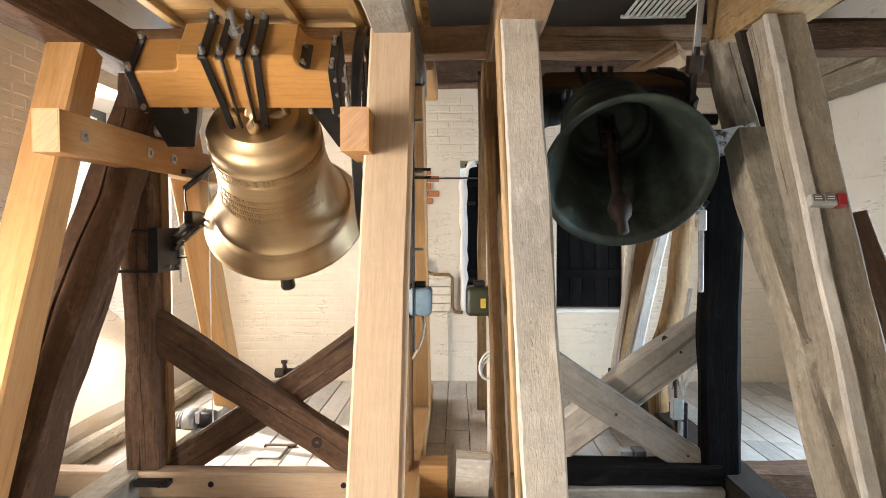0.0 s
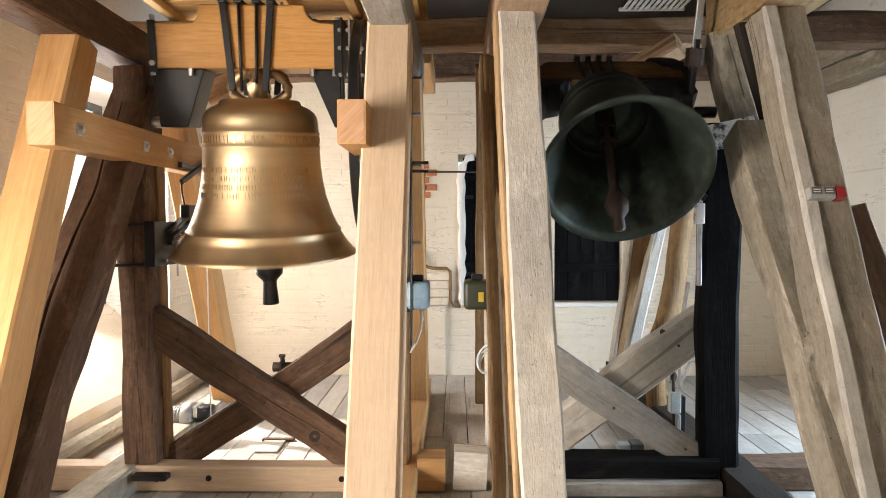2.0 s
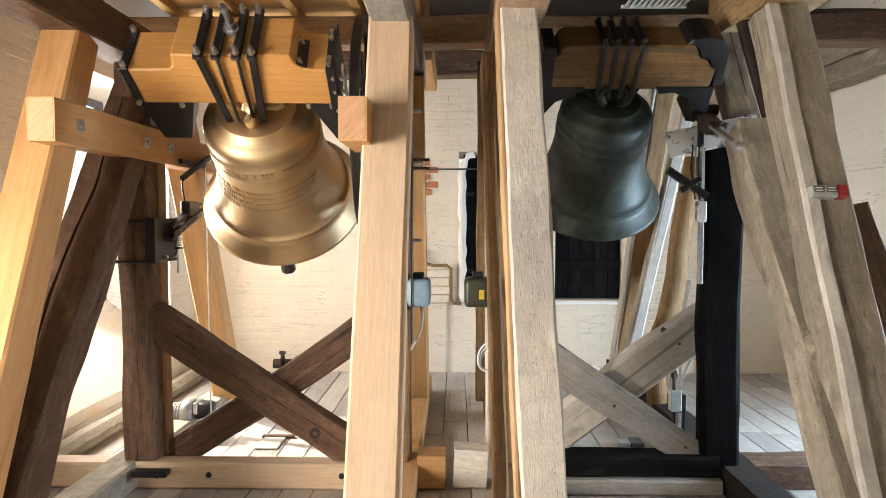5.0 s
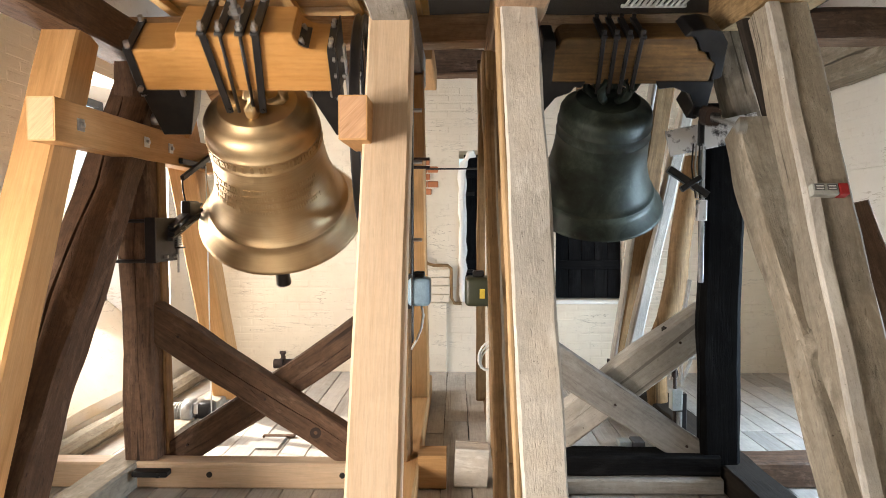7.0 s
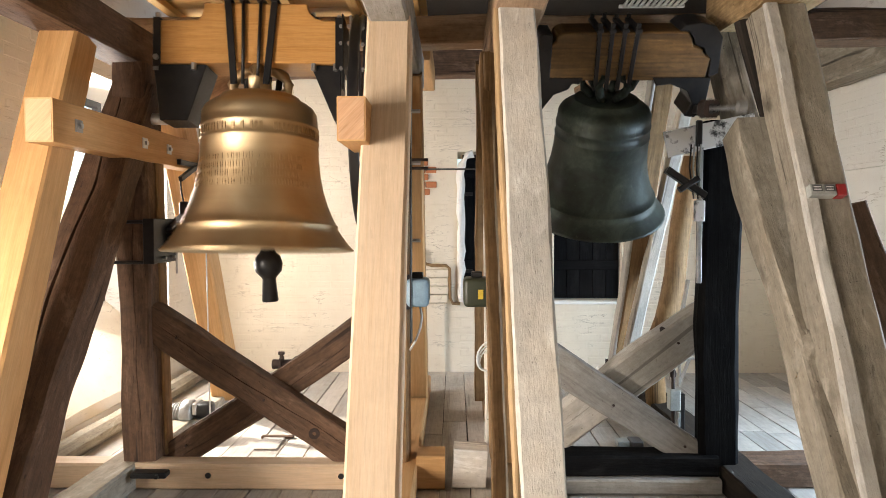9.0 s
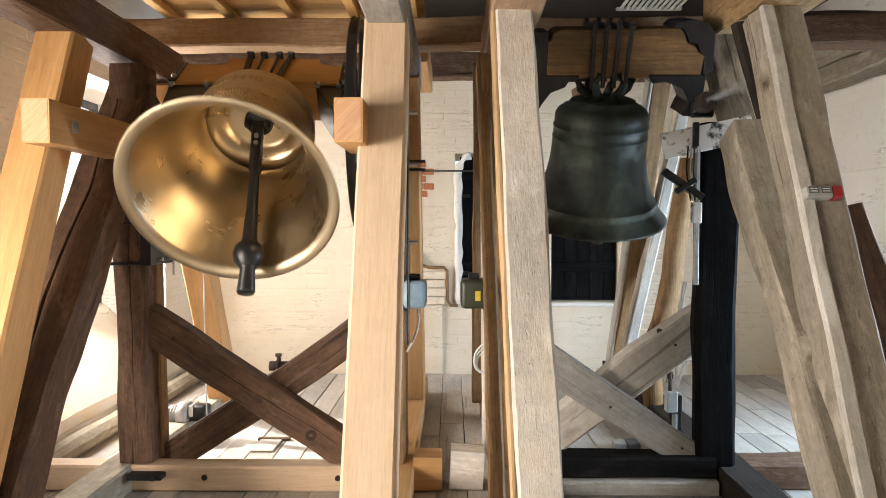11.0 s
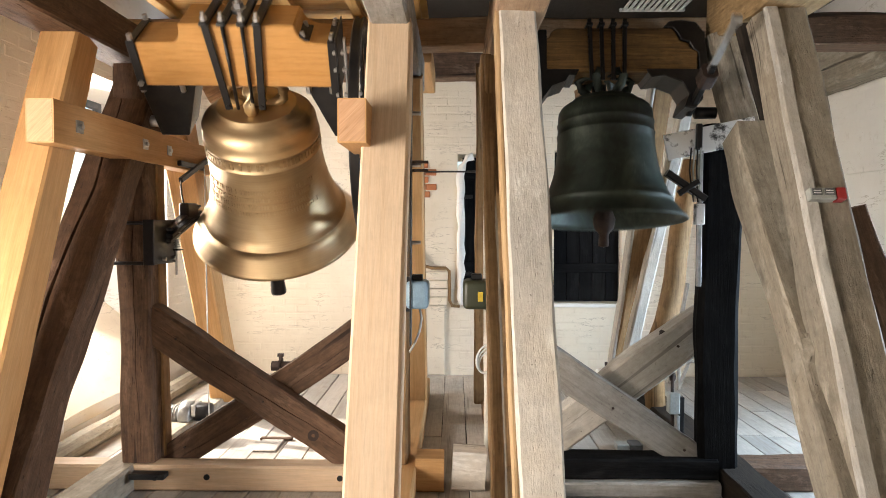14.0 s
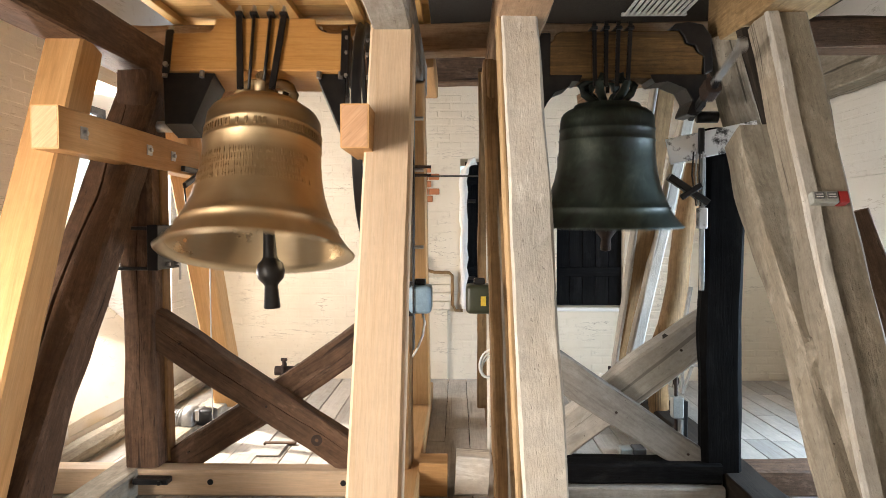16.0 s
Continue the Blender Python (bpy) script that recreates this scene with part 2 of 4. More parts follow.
brown_grey_oak = wood("aged_brown_grey_oak", (0.425, 0.38, 0.31), (0.355, 0.315, 0.25), (0.245, 0.21, 0.162), 0.85, 0.8, 0.5, (0.19, 0.15, 0.10), 0.7, 0.8, 24, 0.3, 0.2, 0.12, 0.3, 0.6)
yellow_oak = wood("yellowed_rough_oak", (0.42, 0.30, 0.16), (0.34, 0.23, 0.115), (0.21, 0.135, 0.06), 0.85, 1.0, 0.4, (0.14, 0.09, 0.04), 0.4, 0.9, 44, 0.4, 0.2, 0.09, 0.7)
sapwood = wood("pale_sapwood", (0.66, 0.47, 0.27), (0.6, 0.41, 0.22), (0.5, 0.31, 0.15), 0.75, 0.3, 0.2, (0.42, 0.25, 0.11), 0.2, 0.2, 30, 0.12)
dusty_oak = wood("dusty_oak", (0.47, 0.45, 0.415), (0.40, 0.38, 0.345), (0.30, 0.275, 0.24), 0.85, 0.5, 0.35, (0.22, 0.185, 0.15), 0.4, 0.6, 30, 0.25, 0.2, 0.10, 0.4, 0.3)
slate_oak = wood("slate_grey_oak", (0.34, 0.325, 0.30), (0.28, 0.265, 0.245), (0.20, 0.185, 0.165), 0.85, 0.5, 0.35, (0.15, 0.13, 0.11), 0.5, 0.7, 30, 0.25, 0.2, 0.10, 0.4, 0.35)
black_oak = wood("tarred_black_oak", (0.020, 0.020, 0.021), (0.011, 0.011, 0.012), (0.006, 0.006, 0.006), 0.78, 0.5, 0.25, (0.025, 0.025, 0.024), 0.2, 0.5, 40, 0.3, 0.03, 0.055, 1.0, 0.15)
dark_yoke = wood("aged_yoke_oak", (0.3, 0.18, 0.065), (0.2, 0.115, 0.04), (0.09, 0.05, 0.02), 0.6, 0.4, 0.5, (0.06, 0.04, 0.02), 0.3, 0.5, 40, 0.35)
mid_oak = wood("amber_oak", (0.42, 0.265, 0.125), (0.33, 0.195, 0.085), (0.2, 0.11, 0.045), 0.7, 0.4, 0.3, (0.16, 0.085, 0.04), 0.5, 0.6, 40, 0.3)
floor_wood = wood("dusty_floorboard", (0.74, 0.71, 0.66), (0.68, 0.645, 0.59), (0.56, 0.515, 0.45), 0.85, 0.25, 0.25, (0.42, 0.36, 0.29), 0.5, 0.4, 30, 0.2)
bronze = turned_bronze("new_bronze", 0.42, 0.52, 0.0, 0.05)
bronze_lip = turned_bronze("dull_bronze_lip", 0.40, 0.55, 0.9, 0.05, (0.47, 0.40, 0.28))
bronze_inside = turned_bronze("polished_bronze_inside", 0.25, 0.36, 0.75, 0.0, (0.60, 0.50, 0.34), 0.06)
patina = old_bronze("green_patina_bronze")
black_iron = metal("black_iron", (0.008, 0.008, 0.009), (0.018, 0.016, 0.015), 0.2, 0.38, 12, 0.2)
steel = metal("zinc_steel", (0.5, 0.5, 0.5), (0.38, 0.38, 0.38), 0.9, 0.35, 14, 0.1)
grey_steel = metal("dull_grey_steel", (0.42, 0.42, 0.41), (0.3, 0.3, 0.29), 0.7, 0.45, 16, 0.15)
galvanised = metal("splashed_steel", (0.82, 0.83, 0.83), (0.06, 0.06, 0.06), 0.35, 0.4, 11, 0.1, 0.12, (0.52, 0.62))
rust = metal("rusty_iron", (0.06, 0.038, 0.029), (0.03, 0.021, 0.017), 0.4, 0.7, 16, 0.4)
cream_wash = limewash("cream_limewash", (0.78, 0.70, 0.57), (0.70, 0.61, 0.48), (0.46, 0.36, 0.26))
white_wash = limewash("white_limewash", (0.86, 0.845, 0.81), (0.81, 0.785, 0.735), (0.55, 0.48, 0.4))
red_brick = limewash("bare_red_brick", (0.5, 0.2, 0.09), (0.4, 0.15, 0.07), (0.3, 0.18, 0.1))
blue_paint = plain("pale_blue_paint", (0.22, 0.33, 0.42), 0.4)
green_paint = plain("dark_green_paint", (0.035, 0.04, 0.022), 0.45)
yellow_paint = plain("yellow_label", (0.6, 0.42, 0.04), 0.5)
white_plastic = plain("white_plastic", (0.75, 0.75, 0.72), 0.4)
grey_plastic = plain("grey_plastic", (0.35, 0.36, 0.33), 0.5)
red_plastic = plain("red_plastic", (0.3, 0.02, 0.02), 0.4)
dark_lead = plain("grey_slate_board", (0.12, 0.12, 0.12), 0.8)
worn_beam = wood("worn_light_oak", (0.56, 0.39, 0.25), (0.47, 0.31, 0.185), (0.3, 0.18, 0.1), 0.75, 0.5, 0.35, (0.24, 0.14, 0.08), 0.5, 0.7, 34, 0.3, 0.3, 0.06, 0.9, 0.3)
end_grain = wood("pine_end_grain", (0.74, 0.47, 0.28), (0.66, 0.39, 0.22), (0.52, 0.28, 0.14), 0.75, 0.2, 0.05, (0.5, 0.28, 0.11), 0.0, 0.0, 60, 0.1)
stone = limewash("dim_plaster", (0.5, 0.45, 0.38), (0.4, 0.35, 0.28), (0.25, 0.2, 0.15))
dark_roof = wood("dark_roof_board", (0.045, 0.033, 0.023), (0.028, 0.02, 0.014), (0.013, 0.01, 0.007), 0.85, 0.4, 0.3, (0.02, 0.016, 0.012), 0.2, 0.3)


# ---- building helpers ----
def mesh_object(name, bm, mat, smooth=False):
    me = bpy.data.meshes.new(name)
    bm.normal_update()
    bm.to_mesh(me)
    bm.free()
    me.materials.append(mat)
    for p in me.polygons:
        p.use_smooth = smooth
    return new(name, me)


def thing(name, place, label, category, group=""):
    ob = new(name)
    ob.empty_display_size = 0.1
    ob.matrix_basis = Matrix.Translation(place)
    return tagged(ob, label, category, group)


def place_of(ob):
    m = ob.matrix_basis.copy()
    while ob.parent:
        ob = ob.parent
        m = ob.matrix_basis @ m
    return m


def part(name, bm, mat, parent, label="", m=None, smooth=False):
    """Links a bmesh, given in world space or at the world pose m, as one mesh under its thing."""
    ob = mesh_object(name, bm, mat, smooth)
    ob.parent = parent
    ob.matrix_basis = place_of(parent).inverted() @ (m if m else Matrix.Identity(4)) if parent else (m or Matrix.Identity(4))
    if m is None and parent:
        # keep the origin at the thing's base
        t = place_of(parent)
        ob.data.transform(t.inverted())
        ob.matrix_basis = Matrix.Identity(4)
    return tagged(ob, label)


def beam_frame(p0, p1, side):
    p0, p1 = Vector(p0), Vector(p1)
    z = (p1 - p0).normalized()
    x = Vector(side)
    x = (x - z * x.dot(z)).normalized()
    y = z.cross(x)
    m = Matrix((x, y, z)).transposed().to_4x4()
    m.translation = p0
    return m, (p1 - p0).length


def beam_mesh(length, w, h, chamfer=0.012, rough=0.0, seed=0.0, bow=0.0, taper=1.0, step=0.08, split=None):
    """A squared timber along local z: w across x, h across y; rough: uneven faces; bow: sweep along x."""
    bm = bmesh.new()
    n = max(1, int(length / step)) if rough or bow else 1
    rings = []
    for i in range(n + 1):
        f = i / n
        k = 1 + (taper - 1) * f
        a, b, c = w / 2 * k, h / 2 * k, min(chamfer, w / 3, h / 3)
        pts = [(-a + c, -b), (a - c, -b), (a, -b + c), (a, b - c), (a - c, b), (-a + c, b), (-a, b - c), (-a, -b + c)]
        if split:
            # a drying split: place across the face, width and depth
            sx = split[0] * w + 0.03 * noise.noise(Vector((seed, f * length * 1.3, 2.0)))
            sw = split[1] * (0.15 + max(0.0, 1.0 - abs(2 * f - 1) ** 3) * (0.7 + 0.9 * abs(noise.noise(Vector((seed + 5, f * length * 3.0, 1.0))))))
            pts[1:1] = [(sx - sw / 2, -b), (sx, -b + min(split[2], sw * 4)), (sx + sw / 2, -b)]
        ring = []
        for j, (x, y) in enumerate(pts):
            if rough:
                q = Vector((x * 4 + seed * 3.1, y * 4 - seed, f * length * 1.9 + seed * 7.7))
                g = max(0, j - 3) if split and j else j
                q2 = Vector((g // 2 * 5.3 + seed, f * length * 4.1, seed * 1.7))
                x += rough * (noise.noise(q) * 1.3 + noise.noise(q2) * 0.6)
                y += rough * (noise.noise(q + Vector((9, 4, 2))) * 1.3 + noise.noise(q2 + Vector((3, 8, 1))) * 0.6)
            x += bow * math.sin(math.pi * f)
            ring.append(bm.verts.new((x, y, f * length)))
        rings.append(ring)
    for r0, r1 in zip(rings, rings[1:]):
        k = len(r0)
        for j in range(k):
            bm.faces.new((r0[j], r0[(j + 1) % k], r1[(j + 1) % k], r1[j]))
    bm.faces.new(rings[0][::-1])
    bm.faces.new(rings[-1])
    for e in bm.edges:
        e.smooth = False
    for r in rings[1:-1]:
        for j in range(len(r)):
            e = bm.edges.get((r[j], r[(j + 1) % len(r)]))
            e.smooth = True
    return bm


def beam(name, p0, p1, w, h, mat, parent=None, label="", side=(1, 0, 0), chamfer=0.012, rough=0.0, bow=0.0, taper=1.0, split=None):
    m, length = beam_frame(p0, p1, side)
    seed = (p0[0] * 3.7 + p0[1] * 1.3 + p1[2] * 2.1) % 10
    bm = beam_mesh(length, w, h, chamfer, rough, seed, bow, taper, 0.04 if split or rough > 0.01 else 0.08, split)
    return part(name, bm, mat, parent, label, m, rough > 0 or bow != 0)


def box_bm(lo, hi, bevel=0.0, segments=1):
    bm = bmesh.new()
    bmesh.ops.create_cube(bm, size=1.0)
    for v in bm.verts:
        v.co = Vector([lo[i] + (v.co[i] + 0.5) * (hi[i] - lo[i]) for i in range(3)])
    if bevel:
        bmesh.ops.bevel(bm, geom=bm.edges[:], offset=bevel, segments=segments, affect="EDGES", profile=0.5)
    return bm


def turned(profile, steps=64):
    """Turns a profile of (radius, height) round the z axis."""
    bm = bmesh.new()
    rings = []
    for r, z in profile:
        if r < 1e-5:
            rings.append([bm.verts.new((0, 0, z))])
        else:
            rings.append([bm.verts.new((r * math.cos(2 * math.pi * i / steps), r * math.sin(2 * math.pi * i / steps), z)) for i in range(steps)])
    for a, b in zip(rings, rings[1:]):
        for i in range(steps):
            j = (i + 1) % steps
            if len(a) == 1:
                bm.faces.new((a[0], b[j], b[i]))
            elif len(b) == 1:
                bm.faces.new((a[i], a[j], b[0]))
            else:
                bm.faces.new((a[i], a[j], b[j], b[i]))
    bmesh.ops.recalc_face_normals(bm, faces=bm.faces)
    return bm


def tube(points, radius, sides=8, closed=False):
    """A round bar along a line of points."""
    bm = bmesh.new()
    pts = [Vector(p) for p in points]
    rings, n = [], len(pts)
    for i, p in enumerate(pts):
        a = pts[(i - 1) % n] if closed or i else p
        b = pts[(i + 1) % n] if closed or i < n - 1 else p
        t = (b - a).normalized()
        up = Vector((0, 0, 1)) if abs(t.z) < 0.9 else Vector((0, 1, 0))
        x = t.cross(up).normalized()
        y = t.cross(x)
        rings.append([bm.verts.new(p + radius * (x * math.cos(2 * math.pi * k / sides) + y * math.sin(2 * math.pi * k / sides))) for k in range(sides)])
    pairs = list(zip(rings, rings[1:])) + ([(rings[-1], rings[0])] if closed else [])
    for a, b in pairs:
        for k in range(sides):
            bm.faces.new((a[k], a[(k + 1) % sides], b[(k + 1) % sides], b[k]))
    if not closed:
        bm.faces.new(rings[0][::-1])
        bm.faces.new(rings[-1])
    bmesh.ops.recalc_face_normals(bm, faces=bm.faces)
    return bm


def rod(p0, p1, radius, sides=10):
    return tube([p0, p1], radius, sides)


def prism(outline, axis, lo, hi, bevel=0.0):
    """An outline of 2D points pushed out along an axis ('x', 'y' or 'z')."""
    bm = bmesh.new()
    put = {"x": lambda a, b, c: (c, a, b), "y": lambda a, b, c: (a, c, b), "z": lambda a, b, c: (a, b, c)}[axis]
    v0 = [bm.verts.new(put(a, b, lo)) for a, b in outline]
    v1 = [bm.verts.new(put(a, b, hi)) for a, b in outline]
    n = len(outline)
    bm.faces.new(v0[::-1])
    bm.faces.new(v1)
    for i in range(n):
        bm.faces.new((v0[i], v0[(i + 1) % n], v1[(i + 1) % n], v1[i]))
    bmesh.ops.recalc_face_normals(bm, faces=bm.faces)
    if bevel:
        bmesh.ops.bevel(bm, geom=bm.edges[:], offset=bevel, segments=1, affect="EDGES", profile=0.5)
    return bm


def joined(*bms):
    out = bmesh.new()
    for b in bms:
        me = bpy.data.meshes.new("joint")
        b.to_mesh(me)
        b.free()
        out.from_mesh(me)
        bpy.data.meshes.remove(me)
    return out


# ---- the room ----
WEST, EAST, NORTH, SOUTH, CEIL = -2.76, 3.6, 6.94, -1.1, 3.75


def wall(name, axis, at, thick, span, holes, mat, label, top=CEIL + 0.25):
    """A wall with its inner face at `at`, cut by openings (a0, a1, z0, z1)."""
    cuts = sorted({span[0], span[1], *[h[0] for h in holes], *[h[1] for h in holes]})
    levels = sorted({-0.2, top, *[h[2] for h in holes], *[h[3] for h in holes]})
    bms = []
    for a0, a1 in zip(cuts, cuts[1:]):
        for z0, z1 in zip(levels, levels[1:]):
            am, zm = (a0 + a1) / 2, (z0 + z1) / 2
            if any(h[0] < am < h[1] and h[2] < zm < h[3] for h in holes):
                continue
            lo, hi = min(at, at + thick), max(at, at + thick)
            bms.append(box_bm((lo, a0, z0), (hi, a1, z1)) if axis == "x" else box_bm((a0, lo, z0), (a1, hi, z1)))
    bm = joined(*bms)
    bmesh.ops.remove_doubles(bm, verts=bm.verts, dist=1e-4)
    inner = {}
    for f in bm.faces:
        inner.setdefault(tuple(round(x, 3) for x in f.calc_center_median()), []).append(f)
    bmesh.ops.delete(bm, geom=[f for fs in inner.values() if len(fs) > 1 for f in fs], context="FACES")
    ob = mesh_object(name, bm, mat)
    return tagged(ob, label, "wall", kind="structure")


wall_north = wall("wall_north", "y", NORTH, 0.8, (WEST - 0.9, EAST + 0.9), [(0.03, 0.78, 0.78, 2.36), (1.06, 1.78, 0.78, 2.4)], cream_wash, "cream limewashed brick tower wall with stains")
# second west opening and the east and south ones: unseen, added for fill light
wall_west = wall("wall_west", "x", WEST, -0.75, (SOUTH, NORTH), [(4.5, 6.2, 0.12, 2.75), (0.25, 2.0, 0.45, 2.5)], white_wash, "limewashed tower wall with a bright sound window")
wall_east = wall("wall_east", "x", EAST, 0.75, (SOUTH, NORTH), [(3.1, 4.55, 0.5, 1.45)], white_wash, "whitewashed tower wall")
# never in view; its dim plaster keeps bounced light down
wall_south = wall("wall_south", "y", SOUTH, -0.75, (WEST - 0.9, EAST + 0.9), [(-1.7, -0.3, 0.4, 1.5)], stone, "unseen tower wall, darkened to cut bounced light")
floor = tagged(mesh_object("floor", box_bm((WEST - 0.5, SOUTH - 0.5, -0.2), (EAST + 0.5, NORTH + 0.5, -0.03)), dark_roof), "dark boards beneath worn dusty floor planks", "floor", kind="structure")
ceiling = tagged(mesh_object("ceiling", box_bm((WEST - 0.5, SOUTH - 0.5, CEIL), (EAST + 0.5, NORTH + 0.5, CEIL + 0.25)), dark_roof), "dark boarded ceiling over the bell chamber", "ceiling", kind="structure")

# ---- the bell frame: four trusses of posts and leaning struts ----
AXLE_Y = 3.95


def strut_y(z, front=2.92, slope=0.385):
    return front + slope * (z - 1.6)


def truss(label, x, w, mats, rough, head, top, lean=0.0, rear_x=None, rear_w=None, sill_mat=None):
    """One truss: leaning struts front and rear, a sill and a head beam. head: width, height, start, end."""
    front, rear, head_mat = mats
    base = thing("bell_frame_truss", (x, AXLE_Y, 0), label, "timber frame", "trusses of the bell frame")
    half, foot = 0.11, 0.16
    rb, rt = rear_x or (x, x)
    beam("front_strut", (x + lean, strut_y(foot) + half, foot), (x - lean, strut_y(top) + half, top), w, 0.2, front, base, rough=rough)
    beam("rear_strut", (rb, 2 * AXLE_Y - strut_y(foot) - half, foot), (rt, 2 * AXLE_Y - strut_y(top) - half, top), rear_w or w, rear_w or 0.2, rear, base, rough=rough)
    beam("sill", (x, 1.9, 0.08), (x, 6.1, 0.08), w, 0.16, sill_mat or rear, base, rough=rough)
    hw, hh, y0, y1 = head
    beam("head_beam", (x, y0, top + hh / 2), (x, y1, top + hh / 2), hw, hh, head_mat, base, rough=rough)
    return base


splay = box_bm((WEST - 0.745, 4.502, 0.122), (WEST - 0.003, 6.198, 0.92))
bmesh.ops.subdivide_edges(splay, edges=splay.edges[:], cuts=7, use_grid_fill=True)
for v in splay.verts:
    f = min(1.0, max(0.0, (v.co.x - (WEST - 0.745)) / 0.742))
    k = (v.co.z - 0.122) / 0.798
    v.co.z = 0.122 + k * (0.798 - 0.70 * f ** 1.3)
    v.co += 0.012 * k * noise.noise_vector(v.co * 3.0)
    v.co.y = min(6.198, max(4.502, v.co.y))
window_sill = tagged(mesh_object("window_sill", splay, cream_wash), "splayed whitewashed sill of the bright sound window", "window sill", kind="structure")
wall_step = tagged(mesh_object("wall_ledge", box_bm((EAST - 0.05, 4.6, 0.0), (EAST - 0.0005, NORTH, 2.08), 0.012), white_wash), "proud whitewashed lower part of the tower wall", "wall", kind="structure")


truss_a = truss("new pine truss with old dark oak post and brace", -2.02, 0.2, (pine, pine, brown_oak), 0.003, (0.24, 0.22, 2.3, 4.6), 2.58, 0.0, (-1.93, -1.98), None, brown_grey_oak)
tie = beam("collar_tie", (-1.88, 2.92, 2.07), (-1.88, 4.95, 2.07), 0.13, 0.2, pine, truss_a, chamfer=0.004)
for y in (3.12, 3.79, 4.11, 4.75):
    part("washer", joined(box_bm((-1.817, y - 0.03, 2.04), (-1.809, y + 0.03, 2.10), 0.002), rod((-1.812, y, 2.07), (-1.795, y, 2.07), 0.014, 6)), steel, tie)
beam("post", (-1.91, AXLE_Y, 0.16), (-1.95, AXLE_Y + 0.02, 2.56), 0.2, 0.22, brown_oak, truss_a, "dark old oak post", rough=0.012, split=(0.08, 0.005, 0.03))
beam("post_facing", (-1.805, AXLE_Y + 0.06, 0.16), (-1.835, AXLE_Y + 0.06, 1.98), 0.02, 0.1, mid_oak, truss_a, rough=0.006)
beam("brace", (-2.025, 2.70, 0.16), (-1.95, 4.0, 2.4), 0.25, 0.2, brown_oak, truss_a, "dark cracked oak brace", rough=0.016, split=(-0.12, 0.016, 0.06))

truss_b = truss("new pine truss beside the golden bell", -0.335, 0.22, (lit_pale_pine, pine, dusty_oak), 0.002, (0.2, 0.24, 2.6, 5.0), 2.62)
beam("collar_tie", (-0.465, 2.92, 2.07), (-0.465, 4.95, 2.07), 0.13, 0.2, pine, truss_b, chamfer=0.004)
beam("post", (-0.37, AXLE_Y, 0.16), (-0.35, AXLE_Y, 2.62), 0.18, 0.2, mid_oak, truss_b, rough=0.006)
part("steel_rail", box_bm((-0.262, 3.75, 0.9), (-0.252, 3.84, 2.5), 0.002), black_iron, truss_b)
for z in (1.5, 1.95, 2.25):
    part("bolt", rod((-0.262, 3.79, z), (-0.20, 3.79, z), 0.012, 6), steel, truss_b)
for z in (1.93, 1.98):
    part("stud", rod((-0.26, 3.9, z), (-0.16, 3.9, z), 0.01, 6), rust, truss_b)

truss_c = truss("weathered grey oak truss beside the green bell", 0.335, 0.19, (grey_oak, mid_oak, worn_beam), 0.008, (0.26, 0.26, 2.6, 5.0), 2.69, 0.022, (0.26, 0.24))
beam("post", (0.29, AXLE_Y, 0.16), (0.24, AXLE_Y, 2.6), 0.14, 0.2, mid_oak, truss_c, rough=0.008)
beam("brace", (0.215, 2.95, 0.16), (0.185, 4.05, 2.6), 0.07, 0.18, mid_oak, truss_c, "amber brown oak brace", rough=0.006)
beam("sapwood_edge", (0.254, strut_y(0.16) + 0.095, 0.16), (0.212, strut_y(2.69) + 0.095, 2.69), 0.022, 0.14, sapwood, truss_c, "pale sapwood edge", chamfer=0.006, rough=0.006)
beam("side_board", (0.225, 4.22, 0.16), (0.205, 4.22, 2.5), 0.05, 0.12, grey_oak, truss_c, rough=0.004)

truss_d = truss("weathered grey oak truss with knotty braces and a black post", 1.69, 0.21, (brown_grey_oak, mid_oak, yellow_oak), 0.012, (0.34, 0.3, 2.4, 4.0), 2.71, 0.02, (1.35, 1.42), 0.13, dark_roof)
rear_y = 2 * AXLE_Y - 0.11
# paler strip over the left face of the rear strut
beam("sapwood_edge", (1.278, rear_y - strut_y(0.16), 0.16), (1.348, rear_y - strut_y(2.6), 2.6), 0.025, 0.132, grey_oak, truss_d, "pale left edge", rough=0.008)
beam("post", (1.575, 3.885, 0.16), (1.585, 3.885, 2.2), 0.24, 0.12, black_oak, truss_d, "broad tarred black post", rough=0.012, bow=-0.02, chamfer=0.03)
beam("brace", (1.67, 2.48, 0.16), (1.635, 3.66, 2.12), 0.24, 0.2, brown_grey_oak, truss_d, "knotty grey oak brace", rough=0.02)
# near-black strip put in for the shade between post and front strut
beam("inner_board", (1.555, 3.60, 2.70), (1.80, 3.60, 1.88), 0.07, 0.05, dark_roof, truss_d, "dark strip for the shaded gap", rough=0.006)
# paler wood laid on for the light that catches the strut's left face
beam("pale_edge", (1.624, strut_y(0.16) + 0.002, 0.16), (1.584, strut_y(2.71) + 0.002, 2.71), 0.066, 0.04, grey_oak, truss_d, "pale strip for the lit edge of the strut", rough=0.006, chamfer=0.008)
beam("upper_post", (1.745, 3.92, 2.04), (1.555, 3.92, 2.74), 0.15, 0.18, brown_grey_oak, truss_d, rough=0.014)
beam("rear_brace", (1.27, 5.00, 0.20), (1.66, 4.68, 2.54), 0.09, 0.11, grey_oak, truss_d, rough=0.01)
